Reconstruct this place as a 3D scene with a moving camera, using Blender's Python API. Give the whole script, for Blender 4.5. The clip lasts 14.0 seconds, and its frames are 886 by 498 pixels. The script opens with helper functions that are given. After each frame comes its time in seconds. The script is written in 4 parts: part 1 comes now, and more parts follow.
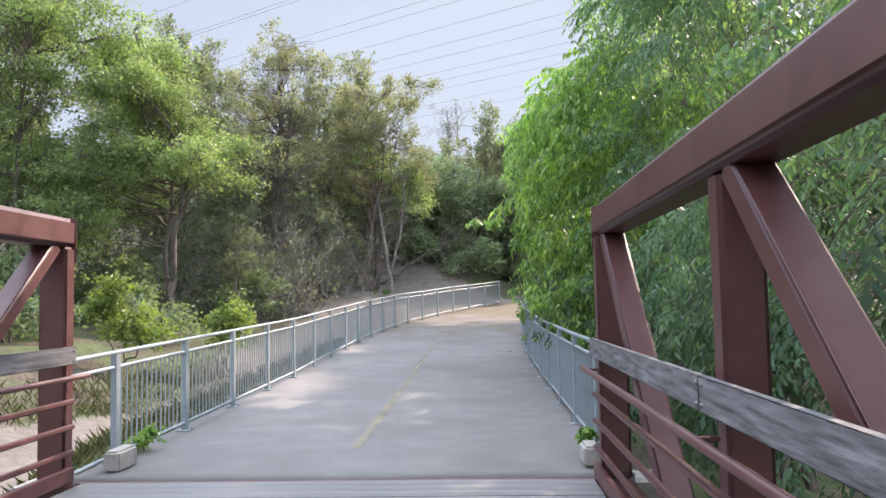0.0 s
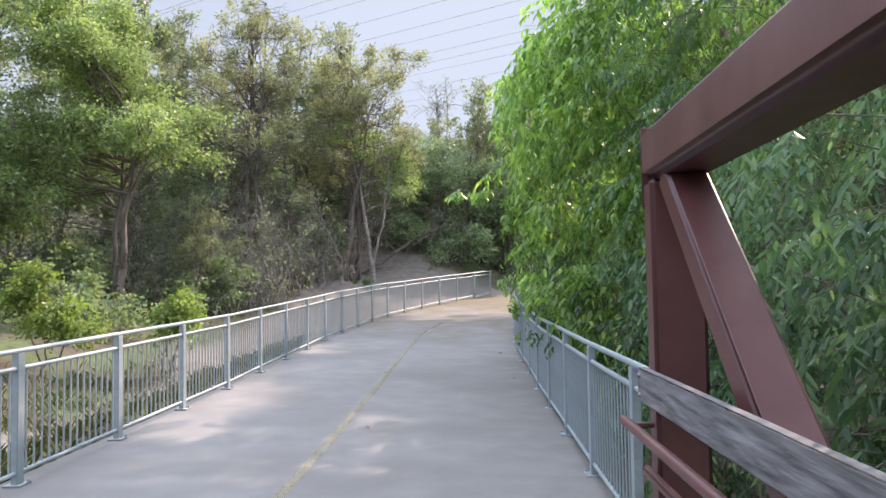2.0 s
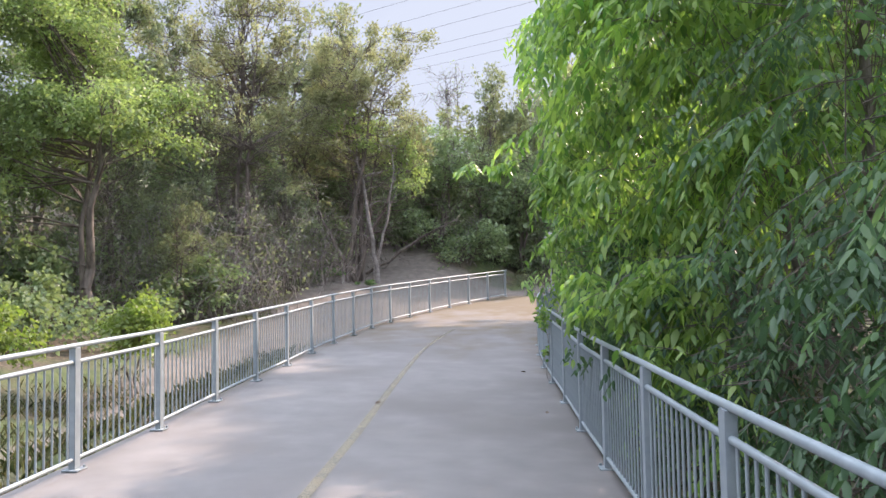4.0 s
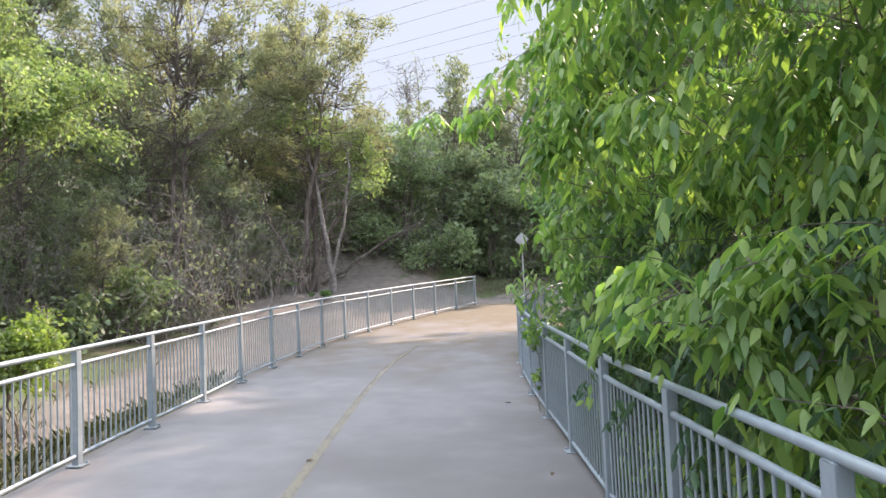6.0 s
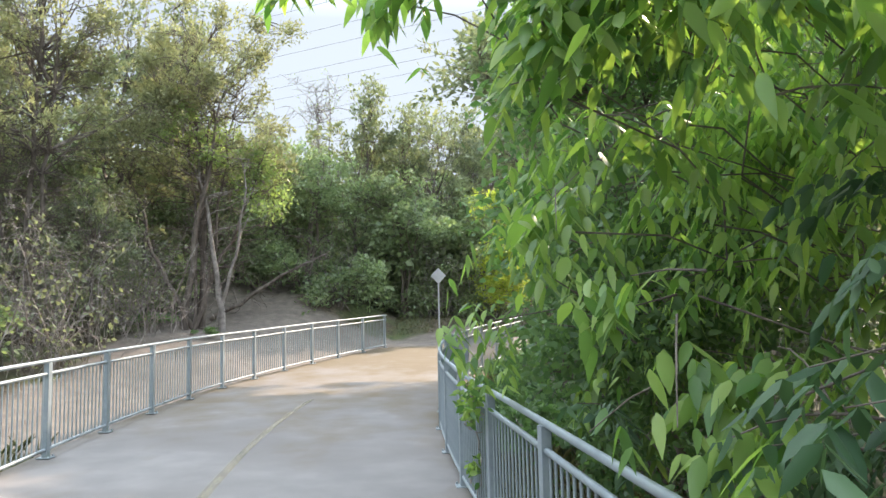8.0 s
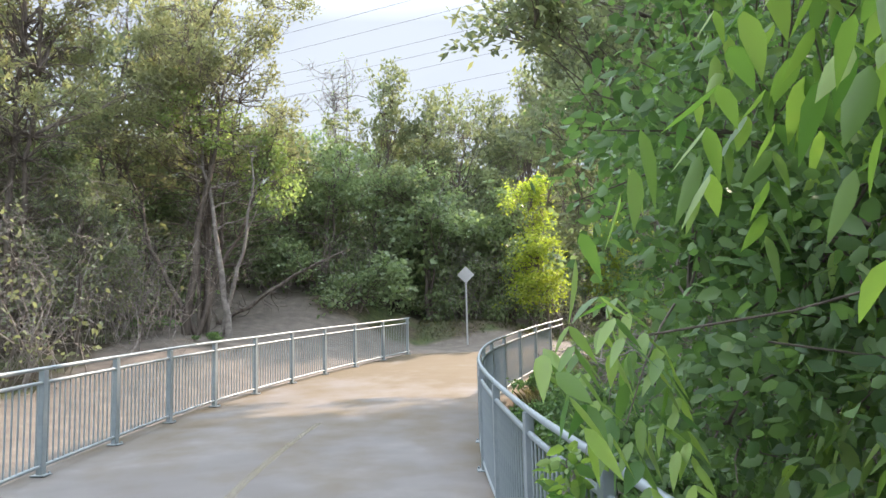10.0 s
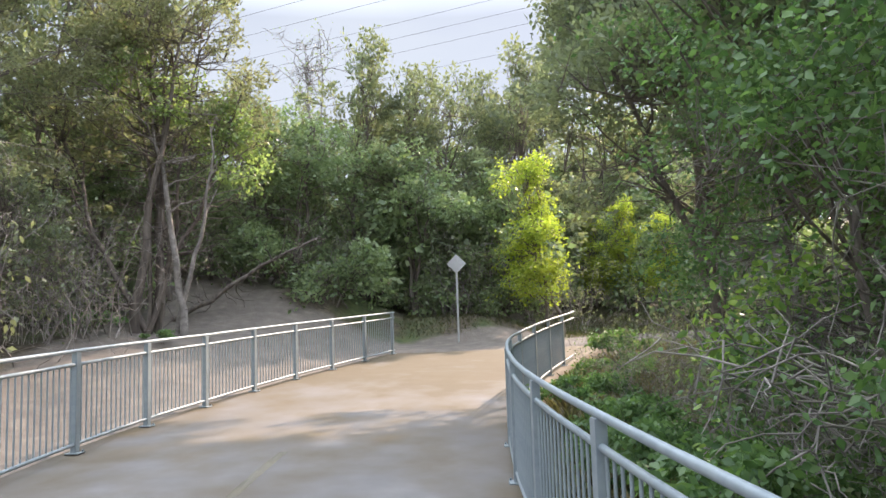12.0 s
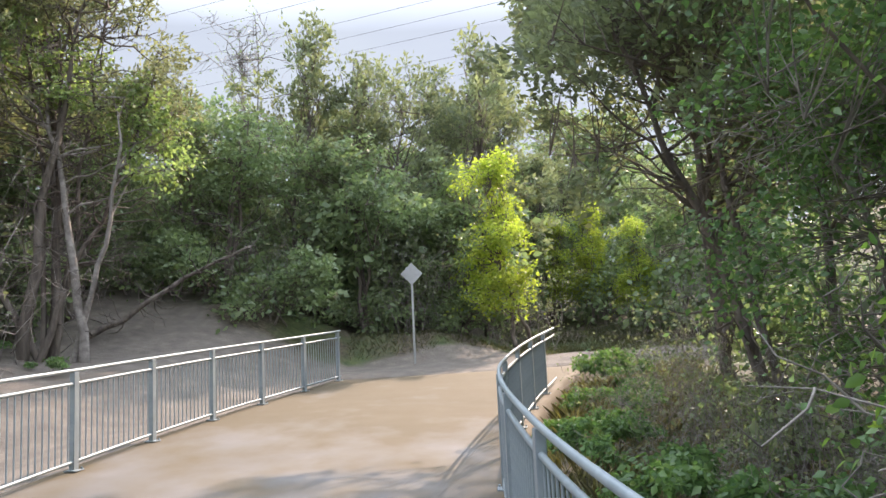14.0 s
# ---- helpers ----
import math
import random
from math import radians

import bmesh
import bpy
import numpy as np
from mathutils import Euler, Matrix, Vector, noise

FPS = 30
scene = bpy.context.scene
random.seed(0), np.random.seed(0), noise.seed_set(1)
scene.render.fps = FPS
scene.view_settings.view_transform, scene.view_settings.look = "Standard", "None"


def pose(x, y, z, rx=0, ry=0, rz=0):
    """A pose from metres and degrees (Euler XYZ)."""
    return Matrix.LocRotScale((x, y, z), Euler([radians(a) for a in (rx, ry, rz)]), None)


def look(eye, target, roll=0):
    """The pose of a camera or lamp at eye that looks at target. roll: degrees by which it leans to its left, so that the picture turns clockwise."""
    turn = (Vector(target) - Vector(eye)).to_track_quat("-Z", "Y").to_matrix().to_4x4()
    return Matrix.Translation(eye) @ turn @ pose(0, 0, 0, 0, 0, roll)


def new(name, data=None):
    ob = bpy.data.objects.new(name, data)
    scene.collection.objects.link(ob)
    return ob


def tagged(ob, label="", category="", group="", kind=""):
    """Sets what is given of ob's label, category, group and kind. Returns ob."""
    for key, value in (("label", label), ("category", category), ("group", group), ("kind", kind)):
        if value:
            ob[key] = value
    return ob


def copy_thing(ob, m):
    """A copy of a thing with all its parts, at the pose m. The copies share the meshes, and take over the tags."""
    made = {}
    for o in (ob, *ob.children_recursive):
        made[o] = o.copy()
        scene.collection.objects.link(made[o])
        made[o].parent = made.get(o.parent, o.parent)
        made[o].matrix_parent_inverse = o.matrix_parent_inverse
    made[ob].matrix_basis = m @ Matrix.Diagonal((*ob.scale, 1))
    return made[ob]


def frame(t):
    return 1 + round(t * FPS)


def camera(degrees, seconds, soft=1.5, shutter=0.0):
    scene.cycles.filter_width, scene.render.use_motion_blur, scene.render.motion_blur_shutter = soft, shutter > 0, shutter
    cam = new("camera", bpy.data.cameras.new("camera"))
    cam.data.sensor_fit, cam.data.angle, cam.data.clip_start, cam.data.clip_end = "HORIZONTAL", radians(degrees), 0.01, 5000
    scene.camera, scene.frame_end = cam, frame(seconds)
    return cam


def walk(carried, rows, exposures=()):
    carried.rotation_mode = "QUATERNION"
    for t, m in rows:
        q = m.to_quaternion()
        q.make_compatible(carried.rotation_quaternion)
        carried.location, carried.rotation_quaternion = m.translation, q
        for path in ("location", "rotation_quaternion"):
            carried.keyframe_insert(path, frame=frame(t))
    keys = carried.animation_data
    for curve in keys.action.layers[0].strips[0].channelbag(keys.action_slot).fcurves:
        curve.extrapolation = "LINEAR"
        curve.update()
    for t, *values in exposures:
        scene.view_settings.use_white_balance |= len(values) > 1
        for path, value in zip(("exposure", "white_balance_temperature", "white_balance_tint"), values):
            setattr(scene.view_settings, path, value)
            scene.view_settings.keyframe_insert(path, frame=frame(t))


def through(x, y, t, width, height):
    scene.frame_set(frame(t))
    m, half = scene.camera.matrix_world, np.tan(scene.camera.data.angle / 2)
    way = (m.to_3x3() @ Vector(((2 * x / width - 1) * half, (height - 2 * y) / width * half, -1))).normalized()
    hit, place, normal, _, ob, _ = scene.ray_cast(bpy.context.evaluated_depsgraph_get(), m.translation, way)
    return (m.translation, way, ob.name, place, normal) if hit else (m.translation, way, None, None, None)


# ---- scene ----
cam = camera(58.1, 14.0)
PATH = [
    (0, (1.75, -1.39, 1.57), (1.389, 0.573, 1.699), -1.1),
    (0.5, (1.756, -0.612, 1.599), (1.434, 1.358, 1.724), -1.2),
    (1, (1.644, 0.23, 1.589), (1.336, 2.202, 1.709), -1.0),
    (1.5, (1.595, 0.998, 1.581), (1.279, 2.97, 1.693), -0.8),
    (2, (1.484, 1.74, 1.599), (1.139, 3.707, 1.703), -0.9),
    (2.5, (1.369, 2.544, 1.619), (0.989, 4.505, 1.723), -0.9),
    (5, (0.717, 6.361, 1.669), (0.371, 8.328, 1.777), -1.6),
    (5.5, (0.612, 7.087, 1.665), (0.295, 9.058, 1.78), -2.1),
    (6, (0.5, 7.888, 1.656), (0.214, 9.863, 1.781), -2.5),
    (6.5, (0.437, 8.785, 1.676), (0.247, 10.77, 1.822), -2.3),
    (7, (0.307, 9.664, 1.706), (0.195, 11.654, 1.877), -1.6),
    (7.5, (0.206, 10.5, 1.726), (0.137, 12.489, 1.92), -1.3),
    (8, (0.149, 11.257, 1.722), (0.086, 13.244, 1.939), -1.3),
    (8.5, (0.105, 11.964, 1.745), (0.018, 13.949, 1.971), -1.3),
    (9, (0.04, 12.614, 1.823), (-0.079, 14.598, 2.049), -1.4),
    (11.5, (-0.606, 16.419, 1.82), (-0.692, 18.405, 2.041), -1.8),
    (12, (-0.74, 17.232, 1.818), (-0.797, 19.22, 2.034), -1.8),
    (12.5, (-0.772, 18.012, 1.846), (-0.822, 20.002, 2.035), -2.0),
    (13, (-0.805, 18.743, 1.942), (-0.816, 20.735, 2.115), -2.2),
    (13.5, (-0.901, 19.543, 1.993), (-0.863, 21.531, 2.205), -2.5),
    (14, (-0.953, 20.372, 2.01), (-0.881, 22.356, 2.254), -2.7),
]
walk(cam, [(t, look(eye, target, roll)) for t, eye, target, roll in PATH], [(0, 1.72, 6000, 28), (5, 1.8, 6100, 32), (8.5, 1.97, 6200, 22), (11.5, 1.82, 6220, 27), (14, 1.7, 6150, 27)])

# ---- light: low hazy sun from the right, through the trees ----
SUN_TO = Vector((0.42, 0.73, 0.56)).normalized()
world = bpy.data.worlds.new("sky")
world.use_nodes = True
scene.world = world
wn, wl = world.node_tree.nodes, world.node_tree.links
sky = wn.new("ShaderNodeTexSky")
sky.sky_type = "NISHITA"
sky.sun_disc = False
sky.sun_elevation = math.asin(SUN_TO.z)
sky.sun_rotation = math.atan2(SUN_TO.x, SUN_TO.y)
sky.air_density, sky.dust_density, sky.ozone_density = 1.0, 1.0, 2.0
# thin high cloud over the blue
tc = wn.new("ShaderNodeTexCoord")
mp = wn.new("ShaderNodeMapping")
mp.inputs["Scale"].default_value = (1.0, 1.0, 2.6)
cn = wn.new("ShaderNodeTexNoise")
cn.inputs["Scale"].default_value, cn.inputs["Detail"].default_value = 1.6, 6.0
cn.inputs["Roughness"].default_value = 0.6
cr = wn.new("ShaderNodeValToRGB")
cr.color_ramp.elements[0].position, cr.color_ramp.elements[0].color = 0.36, (0.72, 0.72, 0.72, 1)
cr.color_ramp.elements[1].position, cr.color_ramp.elements[1].color = 0.6, (0.97, 0.97, 0.97, 1)
cm = wn.new("ShaderNodeMixRGB")
cm.inputs["Color2"].default_value = (7.85, 9.15, 9.1, 1)
wl.new(tc.outputs["Generated"], mp.inputs["Vector"])
wl.new(mp.outputs["Vector"], cn.inputs["Vector"])
wl.new(cn.outputs["Fac"], cr.inputs["Fac"])
wl.new(cr.outputs["Color"], cm.inputs["Fac"])
wl.new(sky.outputs["Color"], cm.inputs["Color1"])
# an overcast sky is brighter overhead than at the horizon
sx = wn.new("ShaderNodeSeparateXYZ")
zr = wn.new("ShaderNodeMapRange")
zr.inputs["From Min"].default_value, zr.inputs["From Max"].default_value = 0.38, 0.6
zr.inputs["To Min"].default_value, zr.inputs["To Max"].default_value = 0.42, 1.9
mu = wn.new("ShaderNodeMixRGB")
mu.blend_type = "MULTIPLY"
mu.inputs["Fac"].default_value = 1.0
wl.new(tc.outputs["Generated"], sx.inputs["Vector"])
wl.new(sx.outputs["Z"], zr.inputs["Value"])
wl.new(cm.outputs["Color"], mu.inputs["Color1"])
wl.new(zr.outputs["Result"], mu.inputs["Color2"])
wl.new(mu.outputs["Color"], wn["Background"].inputs["Color"])
wn["Background"].inputs["Strength"].default_value = 0.065
sun_data = bpy.data.lights.new("sun", "SUN")
sun_data.energy, sun_data.angle, sun_data.color = 2.9, radians(0.7), (1.0, 0.83, 0.58)
sun_ob = new("sun", sun_data)
sun_ob.matrix_world = look(SUN_TO * 60, (0, 0, 0))

# ---- helpers of this scene ----
rng = np.random.default_rng(7)


def nodes_of(name):
    m = bpy.data.materials.new(name)
    m.use_nodes = True
    return m, m.node_tree.nodes, m.node_tree.links, m.node_tree.nodes["Principled BSDF"]


def surface(name, c1, c2, scale=4.0, rough=0.8, metal=0.0, bump=0.2, bump_scale=60.0, c3=None, stain=1.2, bump_dist=0.004, tone=0.0, stretch=(1, 1, 1)):
    """Two scales of colour (grain and stains), bump, and a little tone by object."""
    m, n, l, b = nodes_of(name)
    co = n.new("ShaderNodeTexCoord")
    mp = n.new("ShaderNodeMapping")
    mp.inputs["Scale"].default_value = stretch
    l.new(co.outputs["Object"], mp.inputs["Vector"])
    grain = n.new("ShaderNodeTexNoise")
    grain.inputs["Scale"].default_value, grain.inputs["Detail"].default_value = scale, 8.0
    l.new(mp.outputs["Vector"], grain.inputs["Vector"])
    ramp = n.new("ShaderNodeValToRGB")
    ramp.color_ramp.elements[0].position, ramp.color_ramp.elements[1].position = 0.32, 0.68
    ramp.color_ramp.elements[0].color, ramp.color_ramp.elements[1].color = (*c1, 1), (*c2, 1)
    l.new(grain.outputs["Fac"], ramp.inputs["Fac"])
    big = n.new("ShaderNodeTexNoise")
    big.inputs["Scale"].default_value, big.inputs["Detail"].default_value = stain, 5.0
    l.new(mp.outputs["Vector"], big.inputs["Vector"])
    r2 = n.new("ShaderNodeValToRGB")
    r2.color_ramp.elements[0].position, r2.color_ramp.elements[1].position = 0.48, 0.7
    mix = n.new("ShaderNodeMixRGB")
    l.new(big.outputs["Fac"], r2.inputs["Fac"])
    l.new(r2.outputs["Color"], mix.inputs["Fac"])
    l.new(ramp.outputs["Color"], mix.inputs["Color1"])
    mix.inputs["Color2"].default_value = (*(c3 or tuple(0.8 * v for v in c1)), 1)
    out = mix.outputs["Color"]
    if tone:
        oi = n.new("ShaderNodeObjectInfo")
        hs = n.new("ShaderNodeHueSaturation")
        mr = n.new("ShaderNodeMapRange")
        mr.inputs["To Min"].default_value, mr.inputs["To Max"].default_value = 1 - tone, 1 + tone
        l.new(oi.outputs["Random"], mr.inputs["Value"])
        l.new(mr.outputs["Result"], hs.inputs["Value"])
        l.new(out, hs.inputs["Color"])
        out = hs.outputs["Color"]
    l.new(out, b.inputs["Base Color"])
    fine = n.new("ShaderNodeTexNoise")
    fine.inputs["Scale"].default_value, fine.inputs["Detail"].default_value = bump_scale, 4.0
    l.new(mp.outputs["Vector"], fine.inputs["Vector"])
    bp = n.new("ShaderNodeBump")
    bp.inputs["Strength"].default_value, bp.inputs["Distance"].default_value = bump, bump_dist
    l.new(fine.outputs["Fac"], bp.inputs["Height"])
    l.new(bp.outputs["Normal"], b.inputs["Normal"])
    rr = n.new("ShaderNodeMapRange")
    rr.inputs["To Min"].default_value, rr.inputs["To Max"].default_value = rough - 0.1, min(1.0, rough + 0.1)
    l.new(grain.outputs["Fac"], rr.inputs["Value"])
    l.new(rr.outputs["Result"], b.inputs["Roughness"])
    b.inputs["Metallic"].default_value = metal
    return m


def leaf_material(name, c1, c2, through=0.45, glow=(1.15, 1.35, 0.5), rough=0.45):
    """Leaves: colour by leaf, light passing through the blade."""
    m, n, l, b = nodes_of(name)
    geo = n.new("ShaderNodeNewGeometry")
    ramp = n.new("ShaderNodeValToRGB")
    ramp.color_ramp.elements[0].color, ramp.color_ramp.elements[1].color = (*c1, 1), (*c2, 1)
    l.new(geo.outputs["Random Per Island"], ramp.inputs["Fac"])
    co = n.new("ShaderNodeTexCoord")
    big = n.new("ShaderNodeTexNoise")
    big.inputs["Scale"].default_value, big.inputs["Detail"].default_value = 0.55, 3.0
    l.new(co.outputs["Object"], big.inputs["Vector"])
    hs = n.new("ShaderNodeHueSaturation")
    mr = n.new("ShaderNodeMapRange")
    mr.inputs["From Min"].default_value, mr.inputs["From Max"].default_value = 0.3, 0.7
    mr.inputs["To Min"].default_value, mr.inputs["To Max"].default_value = 0.7, 1.3
    l.new(big.outputs["Fac"], mr.inputs["Value"])
    l.new(mr.outputs["Result"], hs.inputs["Value"])
    l.new(ramp.outputs["Color"], hs.inputs["Color"])
    l.new(hs.outputs["Color"], b.inputs["Base Color"])
    b.inputs["Roughness"].default_value = rough
    b.inputs["Specular IOR Level"].default_value = 0.45
    tr = n.new("ShaderNodeBsdfTranslucent")
    tint = n.new("ShaderNodeMixRGB")
    tint.blend_type = "MULTIPLY"
    tint.inputs["Fac"].default_value = 1.0
    tint.inputs["Color2"].default_value = (*glow, 1)
    l.new(hs.outputs["Color"], tint.inputs["Color1"])
    l.new(tint.outputs["Color"], tr.inputs["Color"])
    mx = n.new("ShaderNodeMixShader")
    mx.inputs["Fac"].default_value = through
    l.new(b.outputs["BSDF"], mx.inputs[1])
    l.new(tr.outputs["BSDF"], mx.inputs[2])
    l.new(mx.outputs["Shader"], n["Material Output"].inputs["Surface"])
    return m


STEEL = surface("weathering_red_steel", (0.085, 0.031, 0.03), (0.112, 0.042, 0.041), 6, 0.42, 0.0, 0.1, 90, (0.128, 0.056, 0.052), 2.0)
BOLT = surface("dull_zinc_bolt", (0.16, 0.15, 0.15), (0.26, 0.25, 0.25), 20, 0.45, 0.5, 0.1, 90)
WOOD = surface("grey_weathered_wood", (0.055, 0.054, 0.058), (0.23, 0.226, 0.235), 34, 0.85, 0, 0.7, 60, (0.1, 0.097, 0.1), 5.0, 0.006, 0.12, (1, 0.1, 1))
PLANK = surface("grey_deck_plank", (0.12, 0.115, 0.115), (0.22, 0.21, 0.205), 6, 0.85, 0, 0.5, 40, (0.14, 0.13, 0.125), 1.5, 0.005, 0.12, (0.12, 1, 1))
GALV = surface("pale_grey_galvanised_steel", (0.23, 0.275, 0.3), (0.3, 0.345, 0.37), 14, 0.5, 0.25, 0.05, 120, (0.29, 0.33, 0.34), 3.0)
BARK = surface("grey_brown_bark", (0.085, 0.07, 0.06), (0.22, 0.185, 0.155), 9, 0.9, 0, 1.0, 30, (0.1, 0.08, 0.066), 1.5, 0.02, 0, (1, 1, 0.25))
TWIG = surface("pale_dry_twig", (0.17, 0.15, 0.135), (0.35, 0.32, 0.29), 9, 0.9, 0, 0.4, 60, None, 1.5)
KERB = surface("rough_concrete_block", (0.3, 0.28, 0.25), (0.42, 0.4, 0.36), 12, 0.9, 0, 0.8, 60, (0.26, 0.24, 0.21), 5, 0.01)
SIGNM = surface("dull_aluminium_sign_back", (0.42, 0.43, 0.43), (0.55, 0.56, 0.56), 5, 0.45, 0.5, 0.05, 80)
WIRE = surface("dark_cable", (0.12, 0.12, 0.13), (0.16, 0.16, 0.17), 5, 0.6, 0.0, 0.05, 80)
YELLOW = surface("worn_yellow_line_paint", (0.255, 0.22, 0.15), (0.3, 0.26, 0.18), 9, 0.8, 0, 0.3, 80, (0.2, 0.18, 0.135), 3.0)
# one compound leaf in two tones: sunlight put into LEAF_NEAR, shade into LEAF_MID
LEAF_NEAR = leaf_material("bright_sunlit_compound_leaf", (0.09, 0.2, 0.065), (0.37, 0.5, 0.16), 0.54, (1.1, 1.25, 0.5), 0.38)
LEAF_FAR = leaf_material("muted_green_wood_leaf", (0.155, 0.215, 0.13), (0.28, 0.345, 0.2), 0.5, (1.1, 1.2, 0.65))
LEAF_SUN = leaf_material("sunlit_yellow_green_leaf", (0.24, 0.3, 0.06), (0.42, 0.44, 0.11), 0.6)
LEAF_MID = leaf_material("shaded_green_compound_leaf", (0.075, 0.155, 0.085), (0.17, 0.27, 0.135), 0.5, (1.05, 1.15, 0.7))
# compound leaf again, its green darkened for the shade inside the hedge
LEAF_SHADE = leaf_material("deep_green_shade_leaf", (0.045, 0.1, 0.055), (0.11, 0.19, 0.095), 0.42, (1.05, 1.15, 0.65))
LEAF_DARK = leaf_material("deep_green_vine_leaf", (0.08, 0.155, 0.07), (0.19, 0.3, 0.125), 0.48, (1.1, 1.25, 0.6))
LEAF_LEFT = leaf_material("yellow_green_elm_leaf", (0.17, 0.245, 0.12), (0.32, 0.39, 0.18), 0.55, (1.1, 1.2, 0.6))
LEAF_LIME = leaf_material("lime_green_shrub_leaf", (0.15, 0.21, 0.06), (0.26, 0.31, 0.1), 0.5)
JUNIPER = leaf_material("dull_olive_juniper_spray", (0.19, 0.205, 0.13), (0.33, 0.335, 0.205), 0.52, (1.05, 1.1, 0.72), 0.7)
JUNIPER_DARK = leaf_material("dark_grey_green_juniper_spray", (0.155, 0.19, 0.135), (0.265, 0.305, 0.2), 0.5, (1.1, 1.1, 0.65), 0.7)
STRAW = leaf_material("dry_straw_grass", (0.1, 0.095, 0.05), (0.27, 0.225, 0.14), 0.35)
GRASS = leaf_material("mixed_green_and_straw_grass", (0.055, 0.075, 0.035), (0.17, 0.15, 0.09), 0.35)


def mesh_of(name, verts, faces, material, smooth=False):
    me = bpy.data.meshes.new(name)
    faces = np.asarray(faces, dtype=np.int32)
    verts = np.asarray(verts, dtype=np.float32)
    k = faces.shape[1]
    me.vertices.add(len(verts))
    me.vertices.foreach_set("co", verts.ravel())
    me.loops.add(faces.size)
    me.loops.foreach_set("vertex_index", faces.ravel())
    me.polygons.add(len(faces))
    me.polygons.foreach_set("loop_start", np.arange(0, faces.size, k, dtype=np.int32))
    if smooth:
        me.polygons.foreach_set("use_smooth", np.ones(len(faces), dtype=bool))
    me.update(calc_edges=True)
    me.validate()
    me.materials.append(material)
    return me


def piece(name, me, parent=None, label="", at=None):
    ob = new(name, me)
    if at is not None:
        ob.matrix_basis = at
    if parent is not None:
        ob.parent = parent
    if label:
        tagged(ob, label)
    return ob


def thing(name, label, category, at=(0, 0, 0), group="", kind=""):
    return tagged(piece(name, None, at=Matrix.Translation(at)), label, category, group, kind)


def box_mesh(name, lo, hi, material, bevel=0.004):
    bm = bmesh.new()
    bmesh.ops.create_cube(bm, size=1.0)
    for v in bm.verts:
        v.co = Vector([lo[i] + (v.co[i] + 0.5) * (hi[i] - lo[i]) for i in range(3)])
    if bevel:
        bmesh.ops.bevel(bm, geom=bm.edges[:], offset=bevel, segments=4 if bevel > 0.011 else 2, affect="EDGES")
    me = bpy.data.meshes.new(name)
    bm.to_mesh(me)
    bm.free()
    me.materials.append(material)
    if bevel:
        # true normals of a rounded box, so that the edges read as smooth folds
        a, b = np.array(lo) + bevel, np.array(hi) - bevel
        co = np.array([v.co for v in me.vertices])
        me.polygons.foreach_set("use_smooth", np.ones(len(me.polygons), dtype=bool))
        me.normals_split_custom_set_from_vertices(unit(co - np.clip(co, a, b)).tolist())
    return me


def tubes(p0, p1, r0, r1, sides=5):
    """Tapered tubes for many segments at once."""
    p0, p1 = np.asarray(p0, float), np.asarray(p1, float)
    d = p1 - p0
    ln = np.linalg.norm(d, axis=1, keepdims=True) + 1e-9
    d = d / ln
    ref = np.where(np.abs(d[:, 2:3]) > 0.9, np.array([[1.0, 0, 0]]), np.array([[0, 0, 1.0]]))
    a = np.cross(d, ref)
    a /= np.linalg.norm(a, axis=1, keepdims=True) + 1e-9
    b = np.cross(d, a)
    th = np.arange(sides) * 2 * np.pi / sides
    ring = np.cos(th)[None, :, None] * a[:, None, :] + np.sin(th)[None, :, None] * b[:, None, :]
    v0 = p0[:, None, :] + ring * np.asarray(r0, float)[:, None, None]
    v1 = p1[:, None, :] + ring * np.asarray(r1, float)[:, None, None]
    v = np.concatenate([v0, v1], axis=1).reshape(-1, 3)
    base = (np.arange(len(p0)) * 2 * sides)[:, None]
    i = np.arange(sides)[None, :]
    j = (np.arange(sides)[None, :] + 1) % sides
    f = np.stack([base + i, base + j, base + sides + j, base + sides + i], axis=2).reshape(-1, 4)
    return v, f


def sweep(name, pts, radius, material, sides=8):
    """A round rail along a line of points."""
    pts = np.asarray(pts, float)
    t = np.gradient(pts, axis=0)
    t /= np.linalg.norm(t, axis=1, keepdims=True)
    a = np.cross(t, np.array([[0, 0, 1.0]]))
    a /= np.linalg.norm(a, axis=1, keepdims=True)
    b = np.cross(a, t)
    th = np.arange(sides) * 2 * np.pi / sides
    v = (pts[:, None, :] + radius * (np.cos(th)[None, :, None] * a[:, None, :] + np.sin(th)[None, :, None] * b[:, None, :])).reshape(-1, 3)
    n = len(pts)
    f = [(k * sides + i, k * sides + (i + 1) % sides, (k + 1) * sides + (i + 1) % sides, (k + 1) * sides + i) for k in range(n - 1) for i in range(sides)]
    return mesh_of(name, v, f, material, True)


def unit(v):
    return v / (np.linalg.norm(v, axis=1, keepdims=True) + 1e-9)


